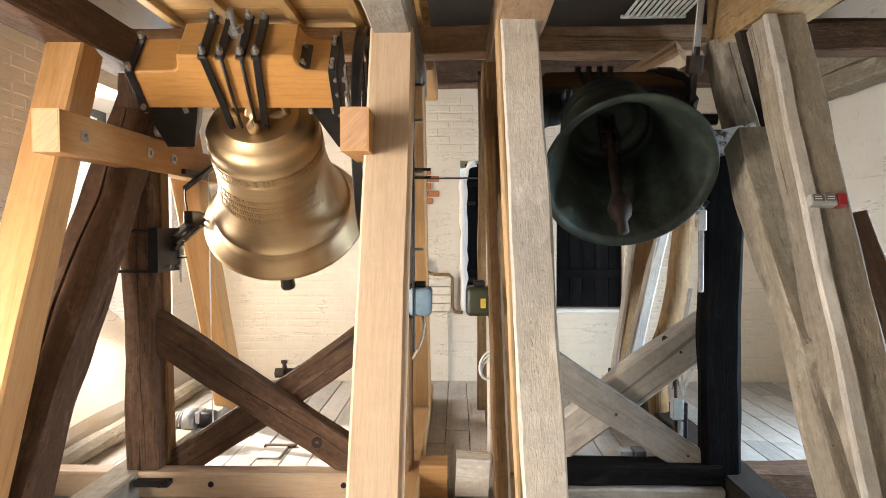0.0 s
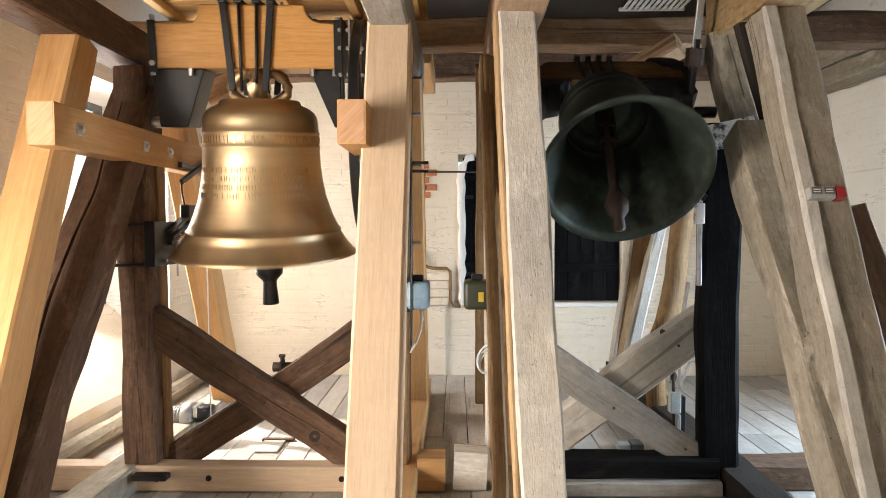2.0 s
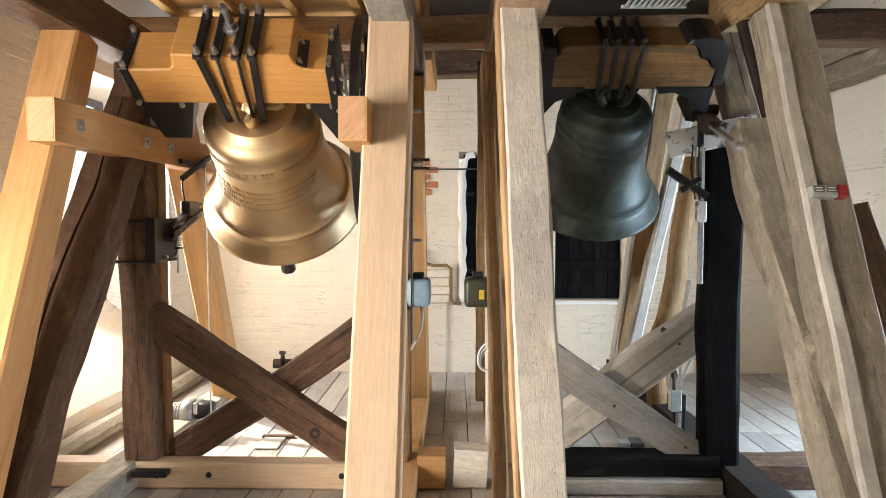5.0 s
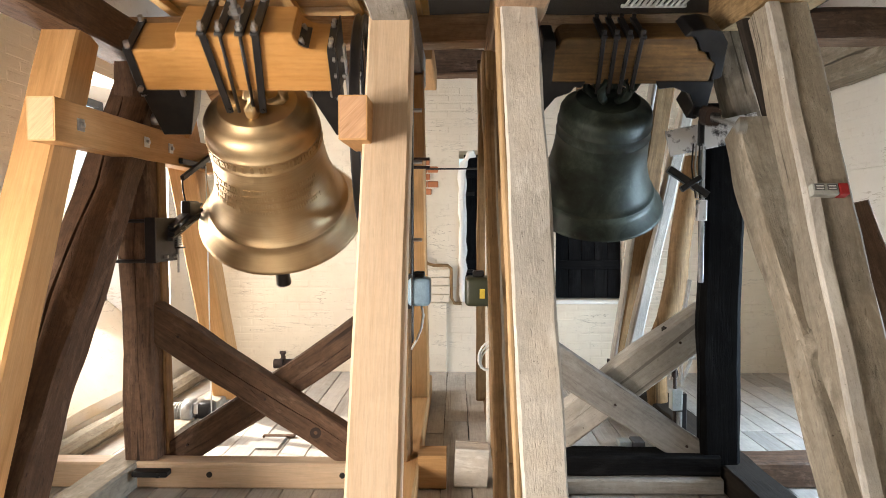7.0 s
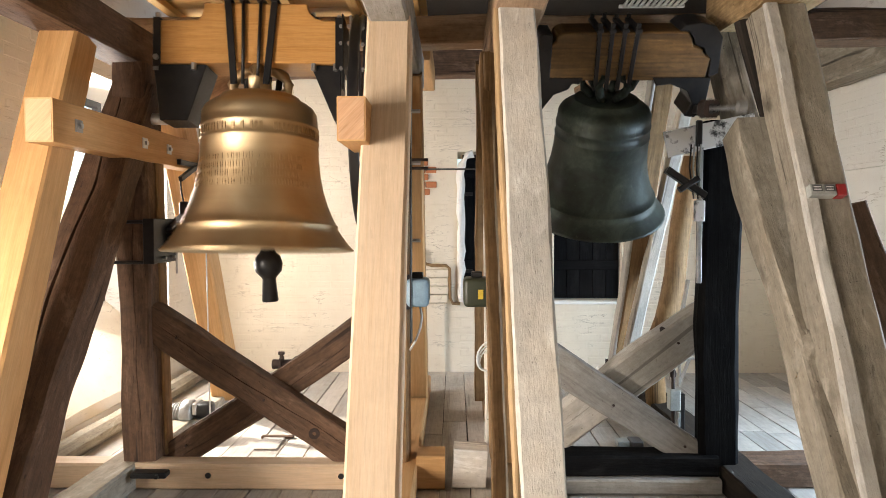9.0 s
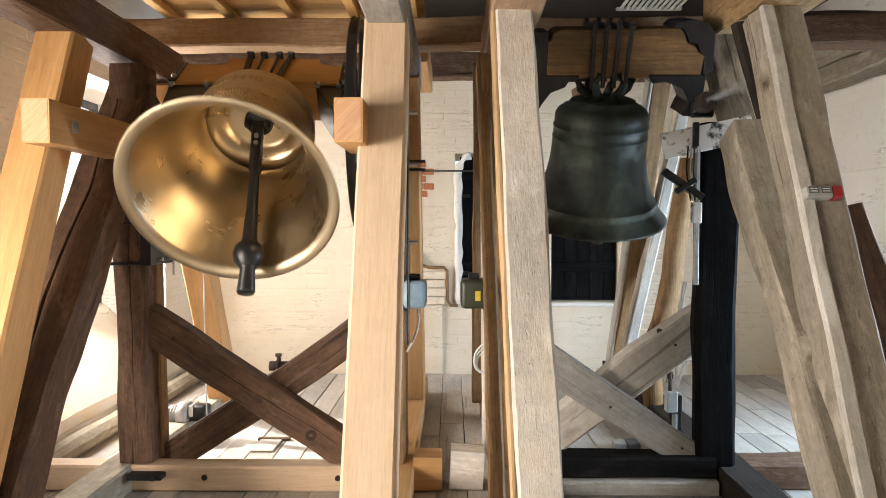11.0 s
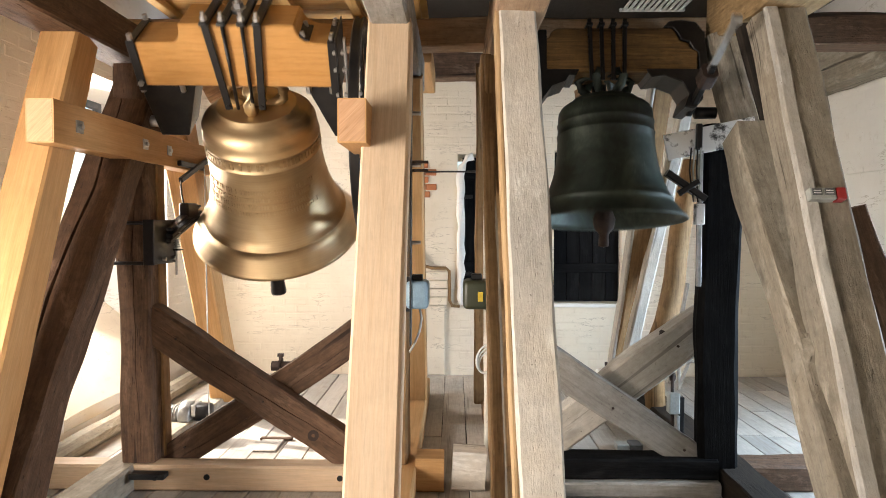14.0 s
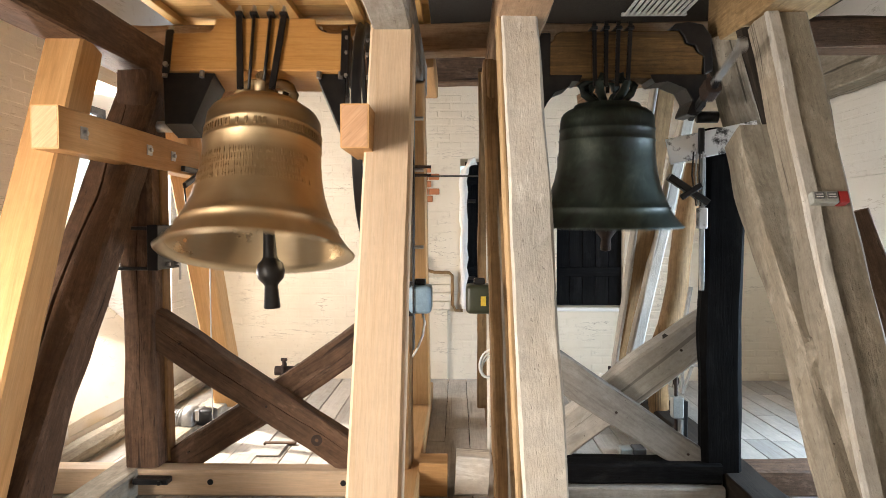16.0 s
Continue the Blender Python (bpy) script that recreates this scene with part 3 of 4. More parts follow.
bent = tube([(1.91, 5.25, 2.12), (1.86, 5.25, 1.82), (1.81, 5.25, 1.58), (1.78, 5.25, 1.35), (1.77, 5.25, 1.17), (1.74, 5.25, 0.98), (1.70, 5.25, 0.80), (1.64, 5.25, 0.64), (1.61, 5.25, 0.43), (1.65, 5.25, 0.00)], 0.085, 12)
for v in bent.verts:
    v.co += 0.025 * noise.noise_vector(v.co * 4)
part("bent_brace", bent, mid_oak, truss_d, "bent brown log brace", None, True)
knot = bmesh.new()
bmesh.ops.create_icosphere(knot, subdivisions=3, radius=1.0)
for v in knot.verts:
    v.co = Vector((1.588 + v.co.x * 0.062, 2.925 + v.co.y * 0.062, 0.985 + v.co.z * 0.13)) + 0.03 * noise.noise_vector(v.co * 2.5)
part("knot", knot, brown_grey_oak, truss_d, "", None, True)
beam("side_raker", (2.32, 2.95, 0.2), (1.84, 3.10, 1.68), 0.14, 0.14, brown_oak, truss_d, "dark raking strut", rough=0.008)

# cross beams over the heads, and braces between the posts
front_beam = tagged(beam("front_beam", (-2.4, 3.47, 3.02), (0.45, 3.47, 3.02), 0.2, 0.18, sapwood, None, side=(0, 1, 0), rough=0.006), "light oak cross beam over the truss heads", "beam")
# top_beam's line carried on in darker oak, for the shade at this end
tagged(beam("cross_beam", (1.9, 4.74, 2.99), (EAST, 4.74, 2.99), 0.2, 0.22, brown_oak, None, side=(0, 1, 0), rough=0.01), "right end of the cross beam, in darker oak for the shade", "beam")
top_beam = tagged(beam("top_beam", (WEST, 4.74, 2.97), (1.86, 4.74, 2.97), 0.2, 0.2, worn_beam, None, side=(0, 1, 0), rough=0.01), "brown oak cross beam lying on the truss heads", "beam")
rear_beam = tagged(beam("rear_beam", (WEST, 6.3, 3.12), (EAST, 6.3, 3.12), 0.22, 0.24, brown_oak, None, side=(0, 1, 0), rough=0.012), "dark oak cross beam under the ceiling", "beam")
side_beam = tagged(beam("side_beam", (3.42, SOUTH, 3.02), (3.42, NORTH, 3.02), 0.36, 0.3, brown_grey_oak, None, side=(0, 0, 1), rough=0.02, split=(-0.1, 0.025, 0.07)), "rough cracked wall plate along the tower wall", "beam")
tagged(beam("joist_end", (-0.285, 5.0, 2.945), (-0.285, 6.16, 2.945), 0.2, 0.2, pine, None), "new pine joist end under the ceiling", "beam")
tagged(beam("head_brace", (0.95, 5.0, 2.55), (1.55, 4.55, 2.85), 0.14, 0.14, worn_beam, None, rough=0.012), "short grey oak brace under the cross beam", "timber brace")
tagged(beam("head_brace", (-1.9, 5.0, 2.6), (-1.25, 5.0, 2.95), 0.16, 0.14, worn_beam, None, side=(0, 0, 1), rough=0.01), "short worn oak brace under the cross beam", "timber brace")


def cross_brace(p0, p1, w, mat, label, deep=0.13, bow=0.0, split=None):
    ob = tagged(beam("cross_brace", p0, p1, w, deep, mat, None, side=(0, 0, 1), rough=0.012, bow=bow, split=split), label, "timber brace", "crossed braces between the trusses")
    a, b = Vector(p0), Vector(p1)
    for f in (0.16, 0.5, 0.83):
        c = a.lerp(b, f) + Vector((0, -deep / 2, 0.02 * math.sin(f * 9)))
        part("peg", rod(c + Vector((0, -0.006, 0)), c + Vector((0, 0.03, 0)), 0.008, 8), rust, ob)
    return ob


brace = cross_brace((-0.36, 3.93, 0.035), (-1.95, 3.93, 1.07), 0.21, brown_oak, "dark brown oak brace crossing between the posts", split=(0.05, 0.004, 0.03))
part("washer", turned([(0.012, 0.0), (0.034, 0.0), (0.034, 0.008), (0.012, 0.008), (0.012, 0.0)], 16), rust, brace, "rusty round washer", pose(-0.85, 3.866, 0.33, 90, 0, 0))
cross_brace((-0.36, 4.04, 1.077), (-1.95, 4.04, 0.013), 0.2, brown_oak, "dark brown oak brace crossing behind another", split=(-0.15, 0.004, 0.03))
cross_brace((0.3, 3.93, 0.965), (1.6, 3.93, 0.095), 0.19, slate_oak, "dusty grey oak brace crossing between the posts")
pale_brace = cross_brace((0.3, 4.03, 0.025), (1.58, 4.03, 1.02), 0.24, grey_oak, "pale grey oak brace crossing behind another", 0.15, 0.02)
up = Vector((-0.621, 0, 0.783)) * 0.124
beam("mortise", Vector((1.22, 4.01, 0.738)) + up, Vector((1.37, 4.01, 0.855)) + up, 0.016, 0.07, dark_roof, pale_brace, "empty mortise", side=(0, 0, 1), chamfer=0.003)
cross_sill = tagged(beam("cross_sill", (-2.5, 3.88, 0.08), (-0.45, 3.88, 0.08), 0.155, 0.14, lit_pale_pine, None, side=(0, 0, 1)), "new pine sill beam lying on the floor", "beam")
for x in (-1.48, -0.68):
    part("bolt_hole", rod((x, 3.806, 0.09), (x, 3.83, 0.09), 0.018, 12), black_iron, cross_sill)
black_sill = tagged(beam("cross_sill", (0.42, 3.9, 0.16), (1.56, 3.9, 0.16), 0.12, 0.2, black_oak, None, side=(0, 0, 1), rough=0.008), "tarred black sill beam under the green bell", "beam")
tagged(beam("lower_sill", (0.42, 3.86, 0.05), (1.56, 3.86, 0.05), 0.09, 0.2, dusty_oak, None, side=(0, 0, 1), rough=0.006), "grey sill beam lying on the floor", "beam")
tagged(beam("sill_end", (-0.23, 3.92, 0.105), (-0.06, 3.92, 0.105), 0.2, 0.2, pine, None, side=(0, 0, 1)), "sawn pine sill end on the floor", "beam")
tagged(beam("sill_end", (-0.01, 3.94, 0.125), (0.19, 3.94, 0.115), 0.23, 0.2, grey_oak, None, side=(0, 0, 1), rough=0.014), "old grey sill end on the floor", "beam")
tagged(beam("side_sill", (1.7, 3.98, 0.08), (3.0, 4.05, 0.08), 0.16, 0.2, brown_oak, None, side=(0, 0, 1), rough=0.01), "dark brown sill beam lying on the floor", "beam")
tagged(beam("floor_log", (-2.62, 3.9, 0.07), (-2.60, 6.9, 0.07), 0.16, 0.14, brown_grey_oak, None, rough=0.01, chamfer=0.045), "rounded old log along the tower wall", "beam")

# pine platform on the cross beams
platform = thing("platform", (-1.2, 4.1, 3.08), "new pine board platform on the cross beams", "platform")
for k in range(7):
    y = 3.4 + k * 0.215
    beam("board", (-2.12, y + 0.105, 3.155), (-0.2, y + 0.105, 3.155), 0.21, 0.024, board_pine, platform, side=(0, 1, 0), chamfer=0.003)
for x in (-2.03, -1.6, -1.15, -0.7, -0.28):
    beam("batten", (x, 3.38, 3.116), (x, 4.9, 3.116), 0.07, 0.05, board_pine, platform, chamfer=0.004)

strap = thing("iron_strap", (-1.72, 3.6, 0.17), "flat black iron strap bolted over the sill", "strap")
part("bar", box_bm((-1.90, 3.70, 0.11), (-1.69, 3.77, 0.145), 0.006), black_iron, strap)
part("bolt", rod((-1.74, 3.69, 0.125), (-1.74, 3.71, 0.125), 0.014, 6), black_iron, strap)

for tx, owner in ((-1.88, truss_a), (-0.465, truss_b)):
    tm = beam_frame((tx, 2.9185, 2.07), (tx + 0.5, 2.9185, 2.57), (0, 1, 0))[0]
    cap = bmesh.new()
    corners = [tm.inverted() @ Vector((tx + a * 0.058, 2.9185, 2.07 + c * 0.093)) for a, c in ((-1, -1), (1, -1), (1, 1), (-1, 1))]
    front, back = [cap.verts.new(v) for v in corners], [cap.verts.new(v + tm.inverted().to_3x3() @ Vector((0, 0.004, 0))) for v in corners]
    cap.faces.new(front)
    for k in range(4):
        cap.faces.new((front[k], back[k], back[(k + 1) % 4], front[(k + 1) % 4]))
    part("end_face", cap, end_grain, owner, "sawn end grain of the tie", tm)
edge = tube([(0.075, 6.94, 0.76), (0.066, 6.94, 1.1), (0.07, 6.94, 1.5), (0.062, 6.94, 1.9), (0.066, 6.94, 2.12), (0.085, 6.945, 2.23), (0.13, 6.95, 2.31), (0.2, 6.96, 2.34)], 0.042, 10)
bmesh.ops.subdivide_edges(edge, edges=edge.edges[:], cuts=3, use_grid_fill=True)
for v in edge.verts:
    v.co += 0.022 * noise.noise_vector(v.co * 11.0)
tagged(mesh_object("plaster_edge", edge, white_wash, True), "ragged white plaster edge round the dark shutter", "plaster edge", kind="structure")


# ---- the bells ----
def bell_shape(diameter, height, thick=0.075):
    """Outside from the crown to the lip, then the inside back up; the crown's top is at height 0."""
    r = diameter / 2
    outer = [(0.0, 0.0), (0.405, -0.004), (0.418, -0.009), (0.432, -0.032), (0.51, -0.052), (0.565, -0.078), (0.595, -0.11), (0.602, -0.15),
             (0.607, -0.2), (0.617, -0.206), (0.617, -0.218), (0.609, -0.224), (0.613, -0.29), (0.622, -0.296), (0.622, -0.306), (0.614, -0.312),
             (0.622, -0.42), (0.64, -0.52), (0.672, -0.62), (0.718, -0.71), (0.765, -0.78), (0.81, -0.835), (0.825, -0.838), (0.828, -0.85), (0.82, -0.856),
             (0.865, -0.9), (0.925, -0.95), (0.975, -0.985), (1.0, -1.0)]
    inner = [(0.985, -1.006), (0.905, -0.982), (0.889, -0.962), (0.83, -0.88), (0.76, -0.80), (0.68, -0.70), (0.62, -0.6), (0.585, -0.5), (0.56, -0.4),
             (0.55, -0.3), (0.545, -0.22), (0.525, -0.214), (0.522, -0.2), (0.54, -0.194), (0.52, -0.15), (0.47, -0.12), (0.385, -0.112), (0.375, -0.085), (0.3, -0.075), (0.0, -0.065)]
    return [(a * r, b * height) for a, b in outer + inner]


def ring_bars(radius_at, z, height, count, gaps, seed, arc=(0, 2 * math.pi)):
    """Plain raised bars in a line round the bell, in place of cast lettering."""
    rnd = random.Random(seed)
    bms = bmesh.new()
    for i in range(count):
        if rnd.random() < gaps:
            continue
        a0 = arc[0] + (arc[1] - arc[0]) * i / count
        a1 = a0 + (arc[1] - arc[0]) / count * rnd.uniform(0.45, 0.75)
        ra, rb = radius_at(z), radius_at(z - height)
        vs = []
        for rr, zz in ((ra, z), (rb, z - height)):
            for a in (a0, a1):
                for d in (-0.003, 0.0048):
                    vs.append(bms.verts.new(((rr + d) * math.cos(a), (rr + d) * math.sin(a), zz)))
        for q in ((1, 3, 7, 5), (0, 1, 5, 4), (2, 6, 7, 3), (0, 2, 3, 1), (4, 5, 7, 6)):
            bms.faces.new([vs[k] for k in q])
    bmesh.ops.recalc_face_normals(bms, faces=bms.faces)
    return bms


def profile_radius(profile):
    pts = profile[:29]

    def at(z):
        for (r0, z0), (r1, z1) in zip(pts, pts[1:]):
            if z1 <= z <= z0 and z0 != z1:
                return r0 + (r1 - r0) * (z0 - z) / (z0 - z1)
        return pts[-1][0]
    return at


def golden_bell(place):
    """All in the bell's own space: the axle is at 0, the bell hangs along -z."""
    bell = thing("church_bell", place, "new golden bronze bell swinging on a varnished oak yoke", "bell")
    at = Matrix.Translation(place)
    crown, height, diameter = 0.163, 0.93, 1.13
    prof = [(r, z + crown) for r, z in bell_shape(diameter, height)]
    body = part("bell_body", turned(prof, 96), bronze, bell, "polished golden bronze bell", at, True)
    body.data.materials.append(bronze_inside)
    body.data.materials.append(bronze_lip)
    for k, face in enumerate(body.data.polygons):
        face.material_index = 0 if k < 28 * 96 else 2 if k < 31 * 96 else 1
    ra = profile_radius(prof)
    part("upper_lettering", ring_bars(ra, crown - 0.232 * height, 0.042, 84, 0.12, 3), bronze, bell, "", at)["kind"] = "stuff"
    part("lower_lettering", joined(*[ring_bars(ra, crown - (0.425 + 0.052 * k) * height, 0.029, 44, 0.14, 5 + k, (math.pi * (1.16 + 0.02 * (k % 2)), math.pi * (1.84 - 0.03 * (k % 3)))) for k in range(4)]), bronze, bell, "", at)["kind"] = "stuff"
    # yoke: a cranked oak beam with a raised middle
    top = [(-0.575, 0.335), (0.49, 0.335), (0.49, 0.59), (0.40, 0.592), (0.355, 0.605), (0.325, 0.63), (0.31, 0.66), (0.305, 0.69), (-0.30, 0.69), (-0.303, 0.65), (-0.315, 0.61), (-0.335, 0.59), (-0.575, 0.585)]
    along = pose(0, 0, 0, 0, 90, 0)
    yoke = prism(top, "y", -0.14, 0.14, 0.008)
    yoke.transform(along.inverted())
    part("yoke", yoke, oak_yoke, bell, "varnished oak yoke", at @ along)
    for k in range(4):
        a = math.pi * k / 2
        loop = [(0.07, 0.14), (0.125, 0.165), (0.16, 0.2), (0.168, 0.24), (0.145, 0.29), (0.09, 0.325), (0.04, 0.33)]
        part("canon", tube([(r * math.cos(a), r * math.sin(a), z) for r, z in loop], 0.034, 12), bronze, bell, "", at, True)
    part("crown_post", turned([(0.0, 0.333), (0.05, 0.333), (0.045, 0.25), (0.06, 0.17), (0.0, 0.15)], 24), bronze, bell, "", at, True)
    for i, (x, inner) in enumerate(((-0.154, -0.117), (-0.064, -0.066), (0.038, 0.018), (0.117, 0.069))):
        for s in (-1, 1):
            foot, head = (inner, s * 0.156, 0.205), (x, s * 0.158, 0.695)
            if i in (0, 3):
                m, length = beam_frame(foot, head, (1, 0, 0))
                strap = part("strap", beam_mesh(length, 0.040, 0.012, 0.003), black_iron, bell, "flat iron yoke strap", at @ m)
                part("strap_pin", rod((inner, s * 0.156 - 0.014, 0.22), (inner, s * 0.156 + 0.014, 0.22), 0.014, 10), black_iron, strap, "", at)
            else:
                strap = part("strap", rod(foot, head, 0.010, 10), black_iron, bell, "round iron yoke rod", at, True)
            part("bolt", rod((x, s * 0.150, 0.715), (x, s * 0.150, 0.762), 0.011, 10), steel, bell, "", at)
            part("nut", rod((x, s * 0.150, 0.716), (x, s * 0.150, 0.738), 0.020, 6), steel, bell, "", at)
        plate = box_bm((x - 0.025, -0.182, 0.690), (x + 0.025, 0.182, 0.714), 0.010, 2)
        part("strap_plate", plate, black_iron, bell, "flat iron plate over the yoke", at)
    for plate, s in (([(-0.60, 0.332), (-0.29, 0.332), (-0.40, 0.0), (-0.56, 0.0)], -1), ([(0.32, 0.332), (0.50, 0.332), (0.50, 0.0), (0.46, 0.0)], 1)):
        part("bearing_bracket", prism(plate, "y", -0.11, 0.11, 0.004), black_iron, bell, "black iron bearing bracket", at)
        x = -0.56 if s < 0 else 0.48
        part("axle", rod((x, 0, 0.03), (x + s * 0.16, 0, 0.03), 0.035, 16), steel, bell, "", at, True)
        for k in (0, 1):
            bx = (-0.58 + 0.22 * k) if s < 0 else 0.34 + 0.13 * k
            part("bracket_bolt", rod((bx, -0.125, 0.295), (bx, -0.125, 0.335), 0.016, 6), steel, bell, "", at)
    band = part("yoke_band", joined(box_bm((-0.590, -0.150, 0.31), (-0.545, -0.141, 0.60), 0.003), box_bm((-0.590, -0.150, 0.586), (-0.545, 0.150, 0.598), 0.003), box_bm((-0.590, 0.141, 0.31), (-0.545, 0.150, 0.60), 0.003)), black_iron, bell, "black iron band round the yoke's end", at)
    for y, z in ((-0.13, 0.60), (0.13, 0.60)):
        part("band_bolt", rod((-0.567, y, z), (-0.567, y, z + 0.03), 0.016, 6), steel, band, "", at)
    part("band_bolt", rod((-0.567, -0.170, 0.36), (-0.567, -0.145, 0.36), 0.016, 6), steel, band, "", at)
    part("yoke_eye", prism([(0.318, 0.625), (0.345, 0.602), (0.375, 0.602), (0.375, 0.612), (0.35, 0.615), (0.325, 0.637)], "y", -0.135, 0.06, 0.002), black_iron, bell, "", at)
    for y in (-0.11, 0.03):
        part("eye_bolt", rod((0.342, y, 0.612), (0.335, y, 0.645), 0.013, 6), steel, bell, "", at)
    channel = part("end_channel", joined(box_bm((0.47, -0.152, 0.30), (0.515, -0.143, 0.605), 0.003), box_bm((0.47, -0.152, 0.595), (0.515, 0.152, 0.606), 0.003), box_bm((0.512, -0.175, 0.30), (0.52, 0.175, 0.62), 0.002)), black_iron, bell, "black iron channel on the yoke's end", at)
    for y in (-0.12, -0.075, 0.075, 0.12):
        part("channel_bolt", rod((0.489, y, 0.602), (0.489, y, 0.626), 0.013, 6), steel, channel, "", at)
    part("centre_bolt", joined(rod((-0.012, 0.03, 0.69), (-0.012, 0.03, 0.85), 0.017, 10), rod((-0.012, 0.03, 0.69), (-0.012, 0.03, 0.715), 0.042, 16), rod((-0.012, 0.03, 0.715), (-0.012, 0.03, 0.745), 0.03, 6)), steel, bell, "", at)
    for k, (dx, y0, y1) in enumerate(((0.515, -0.15, -0.10), (0.56, -0.15, -0.11), (0.64, -0.13, -0.09))):
        stay = part("wheel_stay", box_bm((dx - 0.007, y0, 0.18), (dx + 0.007, y1, 0.62), 0.003), black_iron if k != 1 else steel, bell, "", at)
        for z in (0.3, 0.45, 0.55):
            part("stay_bolt", rod((dx - 0.01, y0 - 0.012, z), (dx - 0.01, y0 + 0.01, z), 0.012, 6), steel, stay, "", at)
    # rope wheel
    rim = [(0.575, -0.022), (0.60, -0.02), (0.61, -0.026), (0.632, -0.028), (0.638, -0.018), (0.622, 0.0), (0.638, 0.018), (0.632, 0.028), (0.61, 0.026), (0.60, 0.02), (0.575, 0.022), (0.575, -0.022)]
    wheel = part("wheel", turned(rim, 64), black_iron, bell, "black iron rope wheel", at @ pose(0.622, 0, 0, 0, 90, 0), True)
    for k in range(6):
        a = math.pi * k / 3 + 0.3
        part("spoke", rod((0.622, 0.05 * math.cos(a), 0.05 * math.sin(a)), (0.622, 0.59 * math.cos(a), 0.59 * math.sin(a)), 0.014, 6), black_iron, wheel, "", at)
    # clapper, hung inside the crown
    hang = Vector((0, 0, 0.02))
    clapper = part("clapper", turned([(0.0, -0.16), (0.022, -0.16), (0.026, -0.3), (0.034, -0.6), (0.042, -0.78), (0.05, -0.80), (0.075, -0.825), (0.086, -0.87), (0.078, -0.915), (0.05, -0.945),
                                     (0.04, -0.96), (0.05, -1.09), (0.045, -1.10), (0.0, -1.10)], 24), black_iron, bell, "black forged clapper with a ball", at @ Matrix.Translation(hang), True)
    part("clapper_hub", turned([(0.0, 0.115), (0.08, 0.115), (0.085, 0.105), (0.085, 0.035), (0.078, 0.028), (0.0, 0.028)], 28), black_iron, bell, "round black clapper hub", at, True)
    for z in (-0.10, -0.15):
        part("shank_bolt", rod((0, -0.036, z), (0, 0.036, z), 0.014, 8), steel, clapper, "", at @ Matrix.Translation(hang))
    part("clapper_shank", box_bm((-0.035, -0.02, -0.34), (0.035, 0.02, 0.0), 0.008), black_iron, clapper, "", at @ Matrix.Translation(hang))
    part("clapper_joint", joined(box_bm((-0.06, -0.03, -0.03), (-0.04, 0.03, 0.08), 0.004), box_bm((0.04, -0.03, -0.03), (0.06, 0.03, 0.08), 0.004), rod((-0.08, 0, 0), (0.08, 0, 0), 0.02, 8)), black_iron, clapper, "", at @ Matrix.Translation(hang))
    return bell, clapper


def green_bell(place):
    bell = thing("church_bell", place, "old dark green patinated bell swinging on a dark yoke", "bell")
    at = Matrix.Translation(Vector(place) + Vector((0, 0, 0.07)))
    low = Matrix.Translation(Vector(place) + Vector((0, 0, 0.033)))
    crown, height, diameter = 0.008, 0.735, 0.92
    prof = [(r, z + crown) for r, z in bell_shape(diameter, height)]
    part("bell_body", turned(prof, 96), patina, bell, "dark green patinated bronze bell", at, True)
    top = [(-0.37, 0.18), (0.52, 0.18), (0.53, 0.31), (0.49, 0.325), (0.47, 0.36), (0.42, 0.375), (0.41, 0.41), (0.38, 0.45), (-0.30, 0.45), (-0.335, 0.43), (-0.34, 0.40), (-0.37, 0.38)]
    along = pose(0, 0, 0, 0, 90, 0)
    yoke = prism(top, "y", -0.11, 0.11, 0.008)
    yoke.transform(along.inverted())
    part("yoke", yoke, dark_yoke, bell, "dark oak yoke", low @ along)
    for canon in [tube([(0.1 * math.cos(a) * k, 0.1 * math.sin(a) * k, z) for k, z in ((0.8, 0.06), (1.4, 0.11), (1.6, 0.15), (1.2, 0.19), (0.4, 0.2))], 0.026, 8) for a in [math.pi * i / 3 for i in range(6)]]:
        part("canon", canon, patina, bell, "", low, True)
    for x in (-0.11, -0.04, 0.03, 0.1):
        for s in (-1, 1):
            m, length = beam_frame((x * 0.9, s * 0.119, 0.13), (x, s * 0.121, 0.5), (1, 0, 0))
            part("strap", beam_mesh(length, 0.024, 0.014, 0.003), black_iron, bell, "", low @ m)
        part("strap_plate", box_bm((x - 0.018, -0.14, 0.452), (x + 0.018, 0.14, 0.475), 0.004), black_iron, bell, "", low)
    for x0, x1 in ((-0.56, -0.4), (0.54, 0.66)):
        part("axle", rod((x0, 0, -0.07), (x1, 0, -0.07), 0.035, 14), black_iron, bell, "", at, True)
    left = [(-0.43, 0.44), (-0.36, 0.44), (-0.36, 0.20), (-0.17, 0.20), (-0.19, 0.16), (-0.23, 0.165), (-0.25, 0.13), (-0.33, 0.10), (-0.38, 0.03), (-0.41, -0.03), (-0.43, -0.03)]
    right = [(0.22, 0.20), (0.55, 0.20), (0.55, 0.02), (0.50, -0.04), (0.44, -0.03), (0.47, 0.05), (0.43, 0.12), (0.33, 0.16), (0.25, 0.15)]
    for plate in (left, right):
        part("bearing_bracket", prism(plate, "y", -0.115, 0.115, 0.005), black_iron, bell, "scalloped black iron bracket", low)
    horn = [(0.33, 0.455), (0.36, 0.49), (0.44, 0.50), (0.52, 0.485), (0.57, 0.42), (0.585, 0.22), (0.535, 0.20), (0.53, 0.30), (0.50, 0.325), (0.48, 0.365), (0.43, 0.378), (0.415, 0.415), (0.385, 0.452)]
    part("yoke_horn", prism(horn, "y", -0.112, 0.112, 0.004), black_iron, bell, "scalloped black iron end of the yoke", low)
